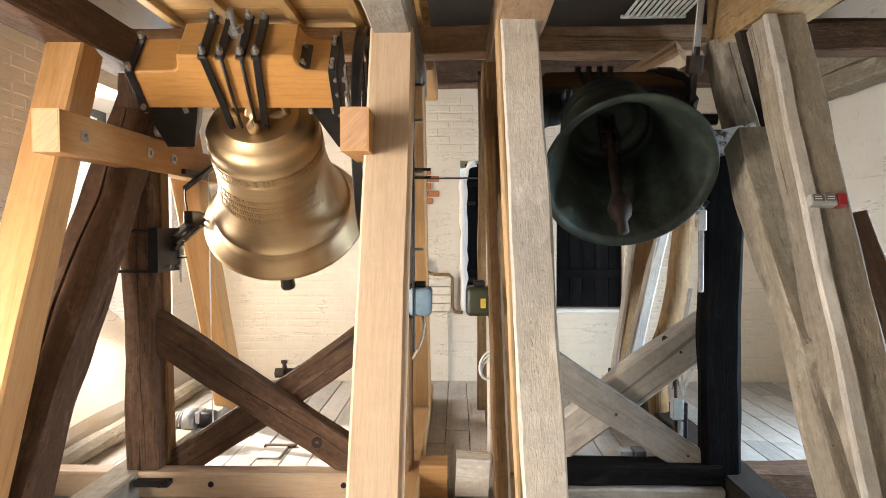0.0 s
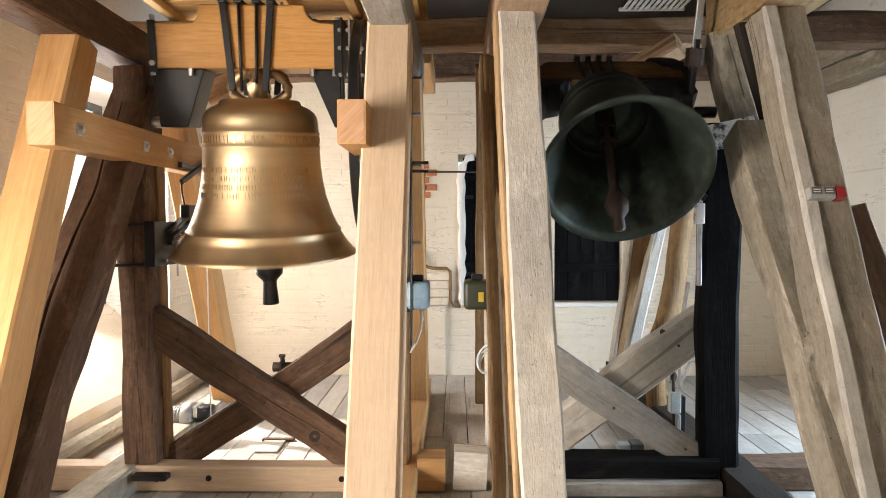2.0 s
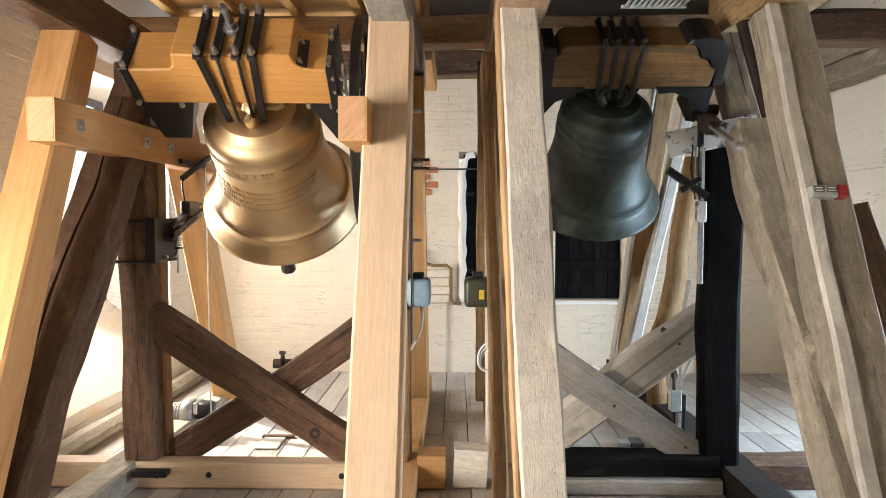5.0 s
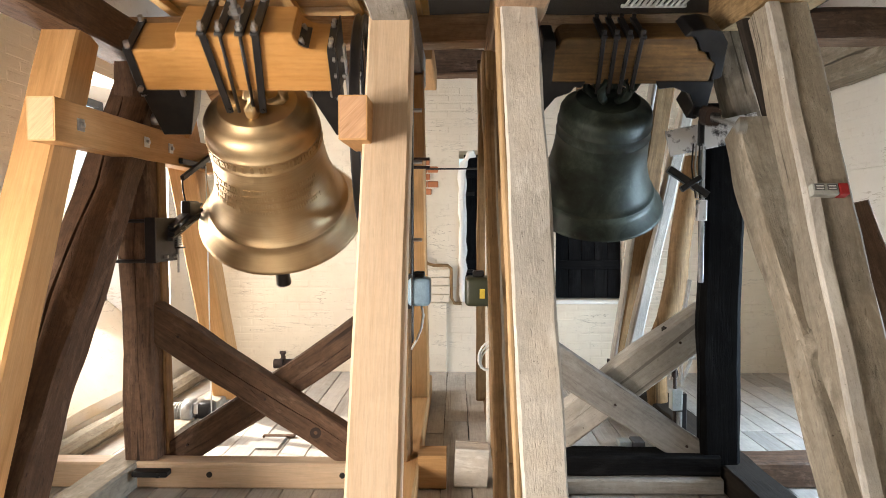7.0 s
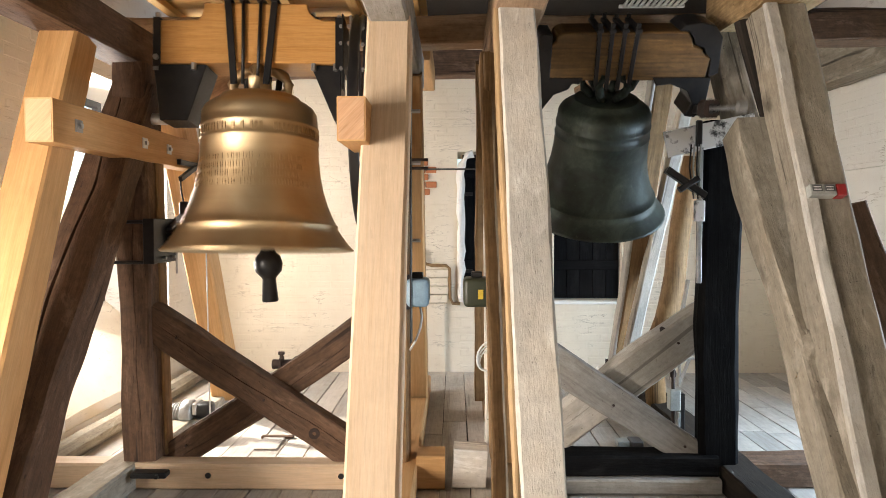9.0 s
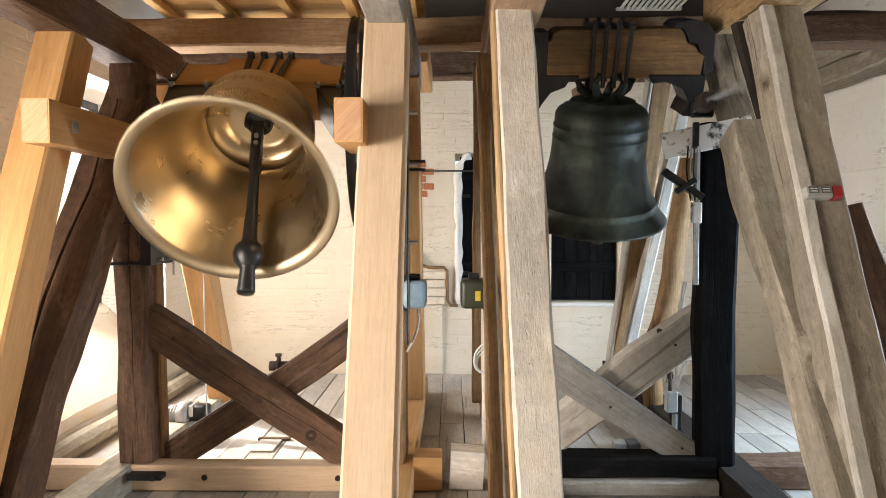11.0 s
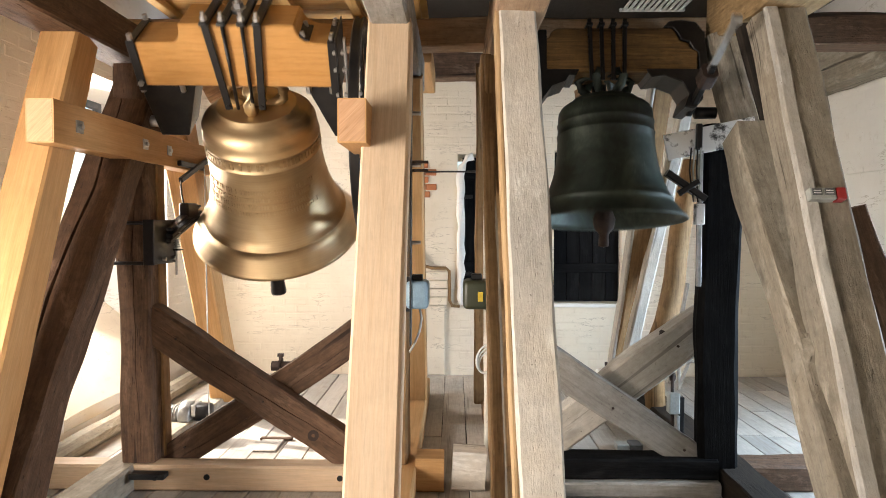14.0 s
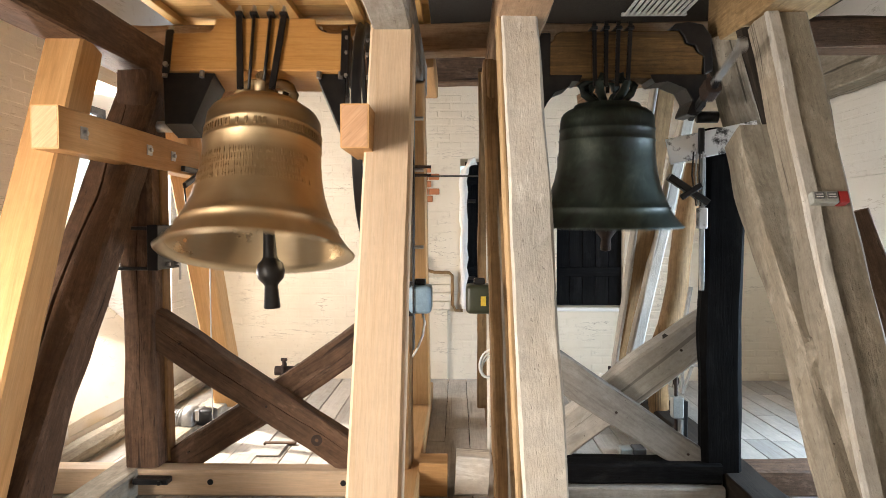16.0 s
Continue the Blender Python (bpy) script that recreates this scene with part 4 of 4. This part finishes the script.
    # counter lever, pointing forward and a little up from the axle
    aim = Vector((0, -math.sin(radians(69)), math.cos(radians(69))))
    root = Vector((0.50, 0, -0.07))
    part("lever", beam_mesh(0.42, 0.05, 0.035, 0.006), black_iron, bell, "black iron counter lever", at @ beam_frame(root, root + aim, (0, 1, 0.3))[0])
    part("lever_weight", beam_mesh(0.10, 0.10, 0.085, 0.018), rust, bell, "rusty square weight", at @ beam_frame(root + aim * 0.27, root + aim, (0, 1, 0.3))[0])
    part("lever_bar", beam_mesh(0.36, 0.042, 0.016, 0.004), grey_steel, bell, "pale steel bar", at @ beam_frame(root + aim * 0.38, root + aim, (1, 0, 0))[0])
    part("lever_eye", rod(root + aim * 0.74 + Vector((-0.02, 0, 0)), root + aim * 0.74 + Vector((0.02, 0, 0)), 0.026, 10), grey_steel, bell, "", at)
    hang = Vector((0, 0, -0.06))
    clapper = part("clapper", turned([(0.0, 0.0), (0.024, -0.02), (0.03, -0.2), (0.028, -0.55), (0.05, -0.6), (0.068, -0.65), (0.06, -0.7), (0.03, -0.74), (0.032, -0.81), (0.0, -0.82)], 20), rust, bell, "rusty iron clapper with a ball", at @ Matrix.Translation(hang), True)
    part("clapper_joint", joined(box_bm((-0.05, -0.022, -0.24), (-0.035, 0.022, 0.02), 0.004), box_bm((0.035, -0.022, -0.24), (0.05, 0.022, 0.02), 0.004), box_bm((-0.055, -0.026, -0.12), (0.055, 0.026, -0.09), 0.004), box_bm((-0.055, -0.026, -0.24), (0.055, 0.026, -0.2), 0.004)), rust, clapper, "", at @ Matrix.Translation(hang))
    return bell, clapper


GOLD_AXLE, GREEN_AXLE = (-1.18, AXLE_Y, 2.2), (0.90, AXLE_Y, 2.28)
gold, gold_clapper = golden_bell(GOLD_AXLE)
green, green_clapper = green_bell(GREEN_AXLE)


# ---- things on the frame and round it ----
def shutter(x0, x1, z0, z1, y, boards, label):
    base = thing("shutter", ((x0 + x1) / 2, y, z0), label, "shutter")
    w = (x1 - x0) / boards
    for k in range(boards):
        beam("board", (x0 + w * (k + 0.5), y, z0), (x0 + w * (k + 0.5), y, z1), w - 0.003, 0.03, black_oak, base, chamfer=0.005, rough=0.002)
    part("backing", box_bm((x0, y + 0.018, z0), (x1, y + 0.03, z1)), black_oak, base)
    for z in (z0 + 0.36, z1 - 0.2):
        beam("ledge", (x0 + 0.01, y - 0.03, z), (x1 - 0.01, y - 0.03, z), 0.1, 0.03, black_oak, base, side=(0, 0, 1), chamfer=0.006)
    return base


shutter(1.07, 1.77, 0.79, 2.39, 7.04, 5, "closed black tarred shutter of planks in the wall")
second = shutter(0.085, 0.775, 0.79, 2.35, 7.2, 5, "closed dark shutter with daylight at its edge")
for z in (1.05, 1.9):
    part("hinge", box_bm((0.05, 7.15, z), (0.2, 7.17, z + 0.04), 0.003), black_iron, second)
sill = tagged(mesh_object("window_sill", box_bm((1.04, 6.9, 0.735), (1.80, 7.0, 0.775), 0.01), white_wash), "crumbling whitewashed sill under the black shutter", "sill", kind="structure")

# west window: a plain frame with bars
west_window = tagged(new("window_1"), "sound window with a grey frame open to the sky", "window", kind="structure")
for y0, y1, z0, z1 in ((4.5, 4.56, 0.78, 2.75), (6.14, 6.2, 0.78, 2.75), (4.56, 6.14, 0.78, 0.84), (4.56, 6.14, 2.69, 2.75), (5.33, 5.39, 0.84, 2.69)):
    part("frame_bar", box_bm((-3.44, y0, z0), (-3.38, y1, z1), 0.004), dark_lead, west_window)

# bare brick patch, relief and pipe on the wall
patch = thing("brick_patch", (-0.3, NORTH, 1.9), "bare red bricks where the plaster has fallen", "brick patch")
rnd = random.Random(4)
for row, (n, off) in enumerate(((1, 0.05), (2, 0.0), (1, 0.02), (2, 0.0), (1, 0.03))):
    for k in range(n):
        x = -0.42 + off + k * 0.115
        part("brick", box_bm((x, NORTH - 0.012 - rnd.random() * 0.012, 1.9 + row * 0.078), (x + 0.105 + rnd.random() * 0.02, NORTH + 0.02, 1.965 + row * 0.078), 0.006), red_brick, patch)
tagged(mesh_object("tie_rod", rod((-0.4, 6.9, 2.17), (0.32, 6.5, 2.14), 0.009, 8), black_iron), "thin dark iron tie rod from the wall", "rod")
pier = thing("wall_pier", (-0.22, NORTH, 0.0), "raised whitewashed brick pier on the tower wall", "masonry")
for k in range(4):
    part("course", box_bm((-0.39, NORTH - 0.06 - 0.006 * (k % 2), 0.755 + k * 0.09), (-0.075 + 0.008 * (k % 2), NORTH + 0.01, 0.838 + k * 0.09), 0.006), cream_wash, pier)
part("foot", box_bm((-0.4, NORTH - 0.035, 0.0), (-0.1, NORTH + 0.01, 0.75), 0.008), cream_wash, pier)
tagged(mesh_object("conduit", tube([(-0.36, 6.9, 1.32), (-0.35, 6.9, 1.24), (-0.31, 6.89, 1.17), (-0.24, 6.88, 1.15), (-0.09, 6.88, 1.15), (-0.055, 6.89, 1.12), (-0.05, 6.9, 0.8), (-0.02, 6.91, 0.745), (0.06, 6.91, 0.74)], 0.018, 10), mid_oak, True), "brown painted conduit bent round the pier", "pipe")

# striking hammer by the golden bell
hammer = thing("bell_hammer", (-1.79, 4.0, 1.36), "black electric bell hammer clamped to the dark post", "hammer")
part("bracket_plate", box_bm((-1.808, 3.80, 1.36), (-1.79, 4.16, 1.63), 0.004), black_iron, hammer)
part("flange", box_bm((-1.84, 3.795, 1.36), (-1.775, 3.815, 1.63), 0.003), black_iron, hammer)
for z in (1.37, 1.61):
    part("clamp_bar", rod((-2.06, 3.815, z), (-1.79, 3.815, z), 0.011, 8), black_iron, hammer)
for y in (3.95, 4.08):
    part("bolt", rod((-1.80, y, 1.39), (-1.77, y, 1.39), 0.012, 6), steel, hammer)
for off, w, h in ((0.0, 0.07, 0.022), (0.04, 0.06, 0.018), (-0.035, 0.05, 0.024)):
    m, length = beam_frame((-1.785, 4.0, 1.53 + off), (-1.785, 4.47, 1.69 + off), (1, 0, 0))
    part("hammer_plate", beam_mesh(length, w, h, 0.004), black_iron, hammer, "", m)
part("hammer_head", box_bm((-1.815, 4.24, 1.64), (-1.752, 4.42, 1.745), 0.01), black_iron, hammer)
part("spring", tube([(-1.785 + 0.024 * math.cos(k * 0.8), 4.13 + 0.024 * math.sin(k * 0.8), 1.565 - k * 0.0019) for k in range(62)], 0.004, 6), steel, hammer, "steel coil spring")
part("spring_seat", box_bm((-1.815, 4.09, 1.435), (-1.755, 4.17, 1.446), 0.002), black_iron, hammer)
part("guide_rod", rod((-1.785, 4.13, 1.58), (-1.785, 4.13, 1.28), 0.007, 8), steel, hammer)
lever = thing("pull_lever", (-1.79, 4.4, 1.96), "black pull lever with a wire on the collar tie", "lever")
m, length = beam_frame((-1.785, 4.21, 1.89), (-1.785, 4.69, 2.075), (1, 0, 0))
part("arm", beam_mesh(length, 0.025, 0.035, 0.004), black_iron, lever, "", m)
part("pivot_plate", box_bm((-1.813, 4.22, 1.985), (-1.785, 4.62, 2.02), 0.004), black_iron, lever)
part("wire", tube([(-1.785, 4.21, 1.885), (-1.78, 4.2, 1.84), (-1.785, 4.22, 1.80), (-1.785, 4.25, 1.74)], 0.006, 6), black_iron, lever)
part("cord", rod((-1.78, 4.6, 2.0), (-1.77, 4.62, 0.05), 0.005, 6), white_plastic, lever, "thin pale pull cord")

# boxes and cables on the posts between the bells
def starter_box(x0, x1, z0, z1, mat, label, side):
    base = thing("motor_box", ((x0 + x1) / 2, 3.85, z0), label, "motor box")
    part("housing", box_bm((x0, 3.76, z0), (x1, 3.96, z1), 0.028, 4), mat, base, "", None, True)
    part("gland", box_bm(((x0 + x1) / 2 - 0.035, 3.83, z1 - 0.002), ((x0 + x1) / 2 + 0.03, 3.89, z1 + 0.035), 0.006), black_iron, base)
    part("bracket", box_bm((x0 - 0.02 if side < 0 else x1 - 0.03, 3.82, z0 - 0.02), (x0 + 0.03 if side < 0 else x1 + 0.03, 3.92, z1 + 0.02), 0.003), black_iron, base)
    return base


starter_box(-0.285, -0.152, 1.11, 1.275, blue_paint, "pale blue motor box on the pine post", -1)
green_box = starter_box(0.05, 0.215, 1.11, 1.28, green_paint, "dark green motor box with a yellow plate", 1)
part("label_plate", box_bm((0.135, 3.752, 1.16), (0.165, 3.762, 1.215)), yellow_paint, green_box)
cable = thing("cable", (-0.2, 3.85, 0.9), "white cable hanging below the blue box", "cable")
part("run", tube([(-0.21, 3.85, 1.12), (-0.195, 3.83, 1.05), (-0.205, 3.82, 0.98), (-0.235, 3.84, 0.9), (-0.27, 3.87, 0.84)], 0.007, 8), white_plastic, cable, "", None, True)
coil = thing("cable", (0.17, 3.8, 0.8), "white cable coiled on the old post", "cable")
for k in range(3):
    part("loop", tube([(0.19 + (0.045 + 0.008 * k) * math.cos(a) + 0.012 * math.sin(a), 3.78 - 0.01 * k, 0.80 + 0.012 * k + (0.06 + 0.012 * k) * math.sin(a)) for a in [2 * math.pi * i / 20 for i in range(20)]], 0.006, 6, True), white_plastic, coil, "", None, True)

# switch panel on the outer strut
sm = beam_frame((1.665, strut_y(1.735) - 0.004, 1.735), (1.665, strut_y(2.735) - 0.004, 2.735), (1, 0, 0))[0]
switch = thing("switch_box", (1.665, 2.95, 1.72), "grey push-button switch box with a red button", "switch")
part("housing", box_bm((-0.085, -0.05, -0.03), (0.03, 0.0, 0.025), 0.005, 2), grey_plastic, switch, "", sm)
part("red_button", box_bm((0.032, -0.052, -0.03), (0.075, 0.0, 0.025), 0.005, 2), red_plastic, switch, "red button block", sm)
for x in (-0.055, 0.0):
    part("label_plate", box_bm((x - 0.021, -0.0535, -0.012), (x + 0.021, -0.048, 0.018)), dark_lead, switch, "", sm)
    for k in range(2):
        part("writing_bar", box_bm((x - 0.016, -0.0548, -0.006 + 0.012 * k), (x + 0.016, -0.053, -0.002 + 0.012 * k)), white_plastic, switch, "", sm)

# splashed steel plate and striker by the green bell
plate = thing("steel_plate", (1.45, 3.7, 2.0), "splashed zinc steel plate bolted to the grey post", "plate")
pm = beam_frame((1.22, 3.80, 2.053), (1.75, 3.80, 2.165), (0, 0, 1))[0]
part("strip", beam_mesh(0.53, 0.15, 0.012, 0.003), galvanised, plate, "", pm)
for z in (0.06, 0.34):
    part("hole", rod((0, -0.004, z), (0, -0.0105, z), 0.02, 14), black_iron, plate, "", pm)
part("clamp", box_bm((1.385, 3.765, 2.04), (1.42, 3.79, 2.19), 0.006), black_iron, plate)
striker = thing("bell_striker", (1.4, 3.78, 1.6), "black striker arm with wires and a grey terminal block", "striker")
part("arm", beam_mesh(0.27, 0.05, 0.04, 0.006), black_iron, striker, "", beam_frame((1.22, 3.78, 1.91), (1.44, 3.78, 1.76), (0, 1, 0))[0])
part("second_arm", beam_mesh(0.13, 0.035, 0.035, 0.006), black_iron, striker, "", beam_frame((1.29, 3.77, 1.79), (1.40, 3.77, 1.86), (0, 1, 0))[0])
part("terminal_block", box_bm((1.385, 3.75, 1.61), (1.435, 3.8, 1.73), 0.004), galvanised, striker)
for k in range(4):
    part("wire", tube([(1.35 + 0.018 * k, 3.75, 2.05), (1.345 + 0.02 * k, 3.76, 1.92), (1.375 + 0.012 * k, 3.77, 1.74)], 0.005, 6), grey_plastic if k % 2 else black_iron, striker)
part("rail", box_bm((1.41, 3.79, 1.25), (1.435, 3.815, 2.02), 0.003), grey_steel, striker)

# gear motor on the floor
motor = thing("gear_motor", (-1.95, 4.75, 0), "small grey gear motor on the floor", "motor")
part("base_plate", box_bm((-2.1, 4.66, 0.0), (-1.85, 4.84, 0.03), 0.005), black_iron, motor)
part("foot_block", box_bm((-2.03, 4.69, 0.031), (-1.92, 4.81, 0.10), 0.008), grey_steel, motor)
part("barrel", turned([(0.0, 0.0), (0.06, 0.0), (0.075, 0.015), (0.075, 0.15), (0.0, 0.15)], 24), grey_steel, motor, "", pose(-2.17, 4.75, 0.18, 0, 90, 0), True)
for k in range(6):
    part("cooling_fin", turned([(0.07, 0.0), (0.083, 0.0), (0.083, 0.006), (0.07, 0.006), (0.07, 0.0)], 20), grey_steel, motor, "", pose(-2.15 + k * 0.02, 4.75, 0.18, 0, 90, 0))
part("gearbox", turned([(0.0, 0.0), (0.095, 0.0), (0.1, 0.01), (0.1, 0.07), (0.09, 0.08), (0.0, 0.08)], 24), grey_steel, motor, "", pose(-2.02, 4.75, 0.19, 0, 90, 0), True)
part("hood", box_bm((-1.93, 4.69, 0.15), (-1.8, 4.82, 0.27), 0.03, 3), black_iron, motor, "", None, True)
part("hood_band", box_bm((-1.935, 4.685, 0.19), (-1.9, 4.825, 0.275), 0.006), steel, motor)
part("outlet", rod((-1.92, 4.72, 0.1), (-1.8, 4.72, 0.1), 0.03, 12), black_iron, motor)

# rusty winch by the far wall
winch = thing("floor_winch", (-1.78, 6.7, 0), "small rusty iron winch by the tower wall", "winch")
for x in (-1.82, -1.68):
    part("side_plate", box_bm((x, 6.62, 0), (x + 0.02, 6.78, 0.2), 0.003), rust, winch)
part("drum", rod((-1.9, 6.7, 0.13), (-1.66, 6.7, 0.13), 0.05, 16), rust, winch)
part("crank", rod((-1.79, 6.63, 0.2), (-1.79, 6.63, 0.26), 0.02, 10), rust, winch)
part("crank_head", rod((-1.82, 6.63, 0.26), (-1.76, 6.63, 0.26), 0.018, 10), rust, winch)

# lock bar on the sill under the green bell
jack = thing("clamp_stand", (1.47, 4.3, 0), "steel clamp stand with a grey box on the floor", "stand")
part("screw", rod((1.45, 4.3, 0.0), (1.45, 4.3, 0.66), 0.012, 10), rust, jack)
part("grey_box", box_bm((1.42, 4.26, 0.36), (1.49, 4.33, 0.50), 0.006), grey_plastic, jack)
part("rail", box_bm((1.495, 4.28, 0.0), (1.525, 4.33, 0.47), 0.004), black_iron, jack)
part("side_rail", box_bm((1.47, 4.27, 0.0), (1.492, 4.32, 0.35), 0.004), grey_steel, jack)
part("chain_link", tube([(1.45 + 0.016 * math.cos(a), 4.3, 0.6 + 0.03 * math.sin(a)) for a in [2 * math.pi * i / 12 for i in range(12)]], 0.006, 6, True), rust, jack)
box = thing("junction_box", (1.23, 4.62, 0), "small grey plastic junction box on the floor", "box")
part("case", box_bm((1.16, 4.58, 0), (1.25, 4.68, 0.045), 0.008, 2), grey_plastic, box)
part("lid", box_bm((1.255, 4.57, 0), (1.34, 4.69, 0.05), 0.006), dark_lead, box)
stub = thing("anchor_stub", (1.31, 5.55, 0), "whitewashed stub with an iron bolt", "stub")
part("block", box_bm((1.23, 5.48, 0.0), (1.40, 5.64, 0.36), 0.012), white_wash, stub)
part("bolt", rod((1.3, 5.53, 0.36), (1.3, 5.53, 0.44), 0.014, 8), rust, stub)
hatch = thing("floor_hatch", (-1.32, 4.6, 0.0), "small cut hatch board in the floor", "hatch")
part("board", box_bm((-1.42, 4.5, 0.001), (-1.26, 4.76, 0.012), 0.003), floor_wood, hatch)
part("batten", box_bm((-1.44, 4.74, 0.001), (-1.2, 4.78, 0.02), 0.003), brown_oak, hatch)
rest = thing("broken_trestle", (2.3, 6.4, 0), "broken wooden trestle leaning by the wall", "trestle")
for p0, p1 in (((2.24, 6.45, 0.0), (2.42, 6.5, 0.42)), ((2.12, 6.3, 0.3), (2.38, 6.45, 0.26)), ((2.2, 6.35, 0.0), (2.2, 6.35, 0.3))):
    beam("stick", p0, p1, 0.035, 0.03, dusty_oak, rest, side=(0, 1, 0.1), rough=0.003)
pole = thing("leaning_pole", (2.6, 6.6, 0), "pale wooden poles leaning on the tower wall", "poles")
beam("pole", (2.2, 6.6, 0.0), (2.45, 6.85, 1.0), 0.05, 0.04, dusty_oak, pole, side=(0, 1, 0.1), rough=0.003)
beam("pole", (2.7, 6.6, 0.0), (2.88, 6.88, 1.6), 0.06, 0.05, dusty_oak, pole, side=(0, 1, 0.1), rough=0.003)

# slatted vent in the ceiling
vent = thing("ceiling_vent", (1.95, 6.25, CEIL), "white slatted vent in the dark ceiling", "vent")
for k in range(11):
    beam("slat", (1.66 + 0.055 * k, 6.0, CEIL - 0.02), (1.66 + 0.055 * k, 6.5, CEIL - 0.02), 0.03, 0.02, white_plastic, vent, chamfer=0.004)
for y in (5.96, 6.5):
    part("frame_bar", box_bm((1.62, y, CEIL - 0.03), (2.26, y + 0.04, CEIL - 0.001), 0.003), white_plastic, vent)


# ---- pieces of floor and walls ----
def shared(name, bm, mat):
    me = bpy.data.meshes.new(name)
    bm.normal_update()
    bm.to_mesh(me)
    bm.free()
    me.materials.append(mat)
    return me


rnd = random.Random(11)
plank_kinds = [shared("plank", beam_mesh(2.65, 0.186, 0.03, 0.004, 0.0025, 3.3 * k), floor_wood) for k in range(6)]
x = WEST + 0.1
while x < EAST - 0.05:
    y = SOUTH + 0.005
    ends = [SOUTH + rnd.uniform(0.5, 2.4)]
    while ends[-1] + 2.656 < NORTH - 0.3:
        ends.append(ends[-1] + 2.656)
    ends.append(NORTH - 0.005)
    for end in ends:
        whole = abs(end - y - 2.656) < 0.002
        me = rnd.choice(plank_kinds) if whole else shared("plank", beam_mesh(end - y - 0.006, 0.186, 0.03, 0.004, 0.0025, rnd.uniform(0, 20)), floor_wood)
        ob = bpy.data.objects.new("plank", me)
        scene.collection.objects.link(ob)
        ob.parent = floor
        ob.matrix_basis = Matrix.Translation((x + rnd.uniform(-0.002, 0.002), y, -0.0155 - rnd.uniform(0, 0.004))) @ Euler((radians(-90), 0, 0)).to_matrix().to_4x4()
        y = end
    x += 0.1885 + rnd.uniform(0, 0.004)


def brick_mesh(w, h, seed):
    bm = box_bm((-w / 2, -0.0012, -h / 2), (w / 2, 0.02, h / 2), 0.006)
    for v in bm.verts:
        q = Vector((v.co.x * 9 + seed, seed * 2.3, v.co.z * 12))
        v.co += Vector((0.004 * noise.noise(q), 0.0025 * noise.noise(q + Vector((5, 5, 5))), 0.003 * noise.noise(q + Vector((2, 7, 1)))))
    return bm


def lay_bricks(parent, spans, holes, put, mat, singles):
    """Courses of limewashed bricks, hardly proud of the wall; `singles` says which are objects of their own."""
    kinds = [shared("brick", brick_mesh(0.238, 0.07, 1.7 * k), mat) for k in range(8)]
    rest = bmesh.new()
    z, row = 0.045, 0
    while z < 3.0:
        a = spans[0] + (0.06 if row % 2 else 0.185)
        while a < spans[1] - 0.06:
            if not any(h[0] - 0.11 < a < h[1] + 0.11 and h[2] - 0.03 < z < h[3] + 0.03 for h in holes):
                m = put(a + rnd.uniform(-0.004, 0.004), z + rnd.uniform(-0.002, 0.002), rnd.uniform(-0.0015, 0.0015))
                if singles(a, z):
                    ob = bpy.data.objects.new("brick", rnd.choice(kinds))
                    scene.collection.objects.link(ob)
                    ob.parent = parent
                    ob.matrix_basis = m
                else:
                    me = rnd.choice(kinds).copy()
                    me.transform(m)
                    rest.from_mesh(me)
                    bpy.data.meshes.remove(me)
            a += 0.25
        z += 0.082
        row += 1
    ob = mesh_object("brickwork", rest, mat)
    ob.parent = parent
    tagged(ob, kind="stuff")


lay_bricks(wall_north, (WEST, EAST), [(0.03, 0.78, 0.78, 2.36), (1.06, 1.78, 0.76, 2.4), (-0.4, -0.07, 0.0, 1.12), (-0.4, -0.2, 1.9, 2.3)],
           lambda a, z, d: Matrix.Translation((a, NORTH - 0.001 - d, z)), cream_wash, lambda a, z: -1.75 < a < 0.3 and z < 2.7)
lay_bricks(wall_west, (3.4, NORTH), [(4.5, 6.2, 0.12, 2.75), (-0.2, 1.0, 0.55, 1.75)],
           lambda a, z, d: Matrix.Translation((WEST + 0.001 + d, a, z)) @ Euler((0, 0, radians(90))).to_matrix().to_4x4(), white_wash, lambda a, z: False)
lay_bricks(wall_east, (4.6, NORTH), [], lambda a, z, d: Matrix.Translation((EAST - 0.001 - d, a, z)) @ Euler((0, 0, radians(-90))).to_matrix().to_4x4(), white_wash, lambda a, z: False)


# ---- what moves ----
def swing(t, first, period, forward, back):
    """The bell's angle in degrees; positive when its mouth comes forward."""
    c = math.cos(2 * math.pi * (t - first) / period)
    c = c * (1 + 0.02 * (1 - c * c))
    return c * (forward + back) / 2 + (forward - back) / 2 * abs(c)


def clapper_turn(t, first, period, most):
    """The clapper lags and lies on the lower side of the lip at each end of the swing."""
    c = math.cos(2 * math.pi * (t - first) / period)
    return -most * math.tanh(2.2 * c) / math.tanh(2.2)


def motions():
    times = [k / 15 for k in range(241)]
    for ob, arm, place, hang, first, period, forward, back, most, yaw, side in (
            (gold, gold_clapper, GOLD_AXLE, 0.02, 1.37, 2.355, 62.5, 60, 27, 3, -2.5),
            (green, green_clapper, GREEN_AXLE, 0.01, 0.08, 2.056, 56, 56, 22, 0, 0)):
        walk(ob, [(t, pose(*place, -swing(t, first, period, forward, back), 0, yaw)) for t in times])
        walk(arm, [(t, pose(0, 0, hang, -clapper_turn(t, first, period, most), side)) for t in times])


motions()
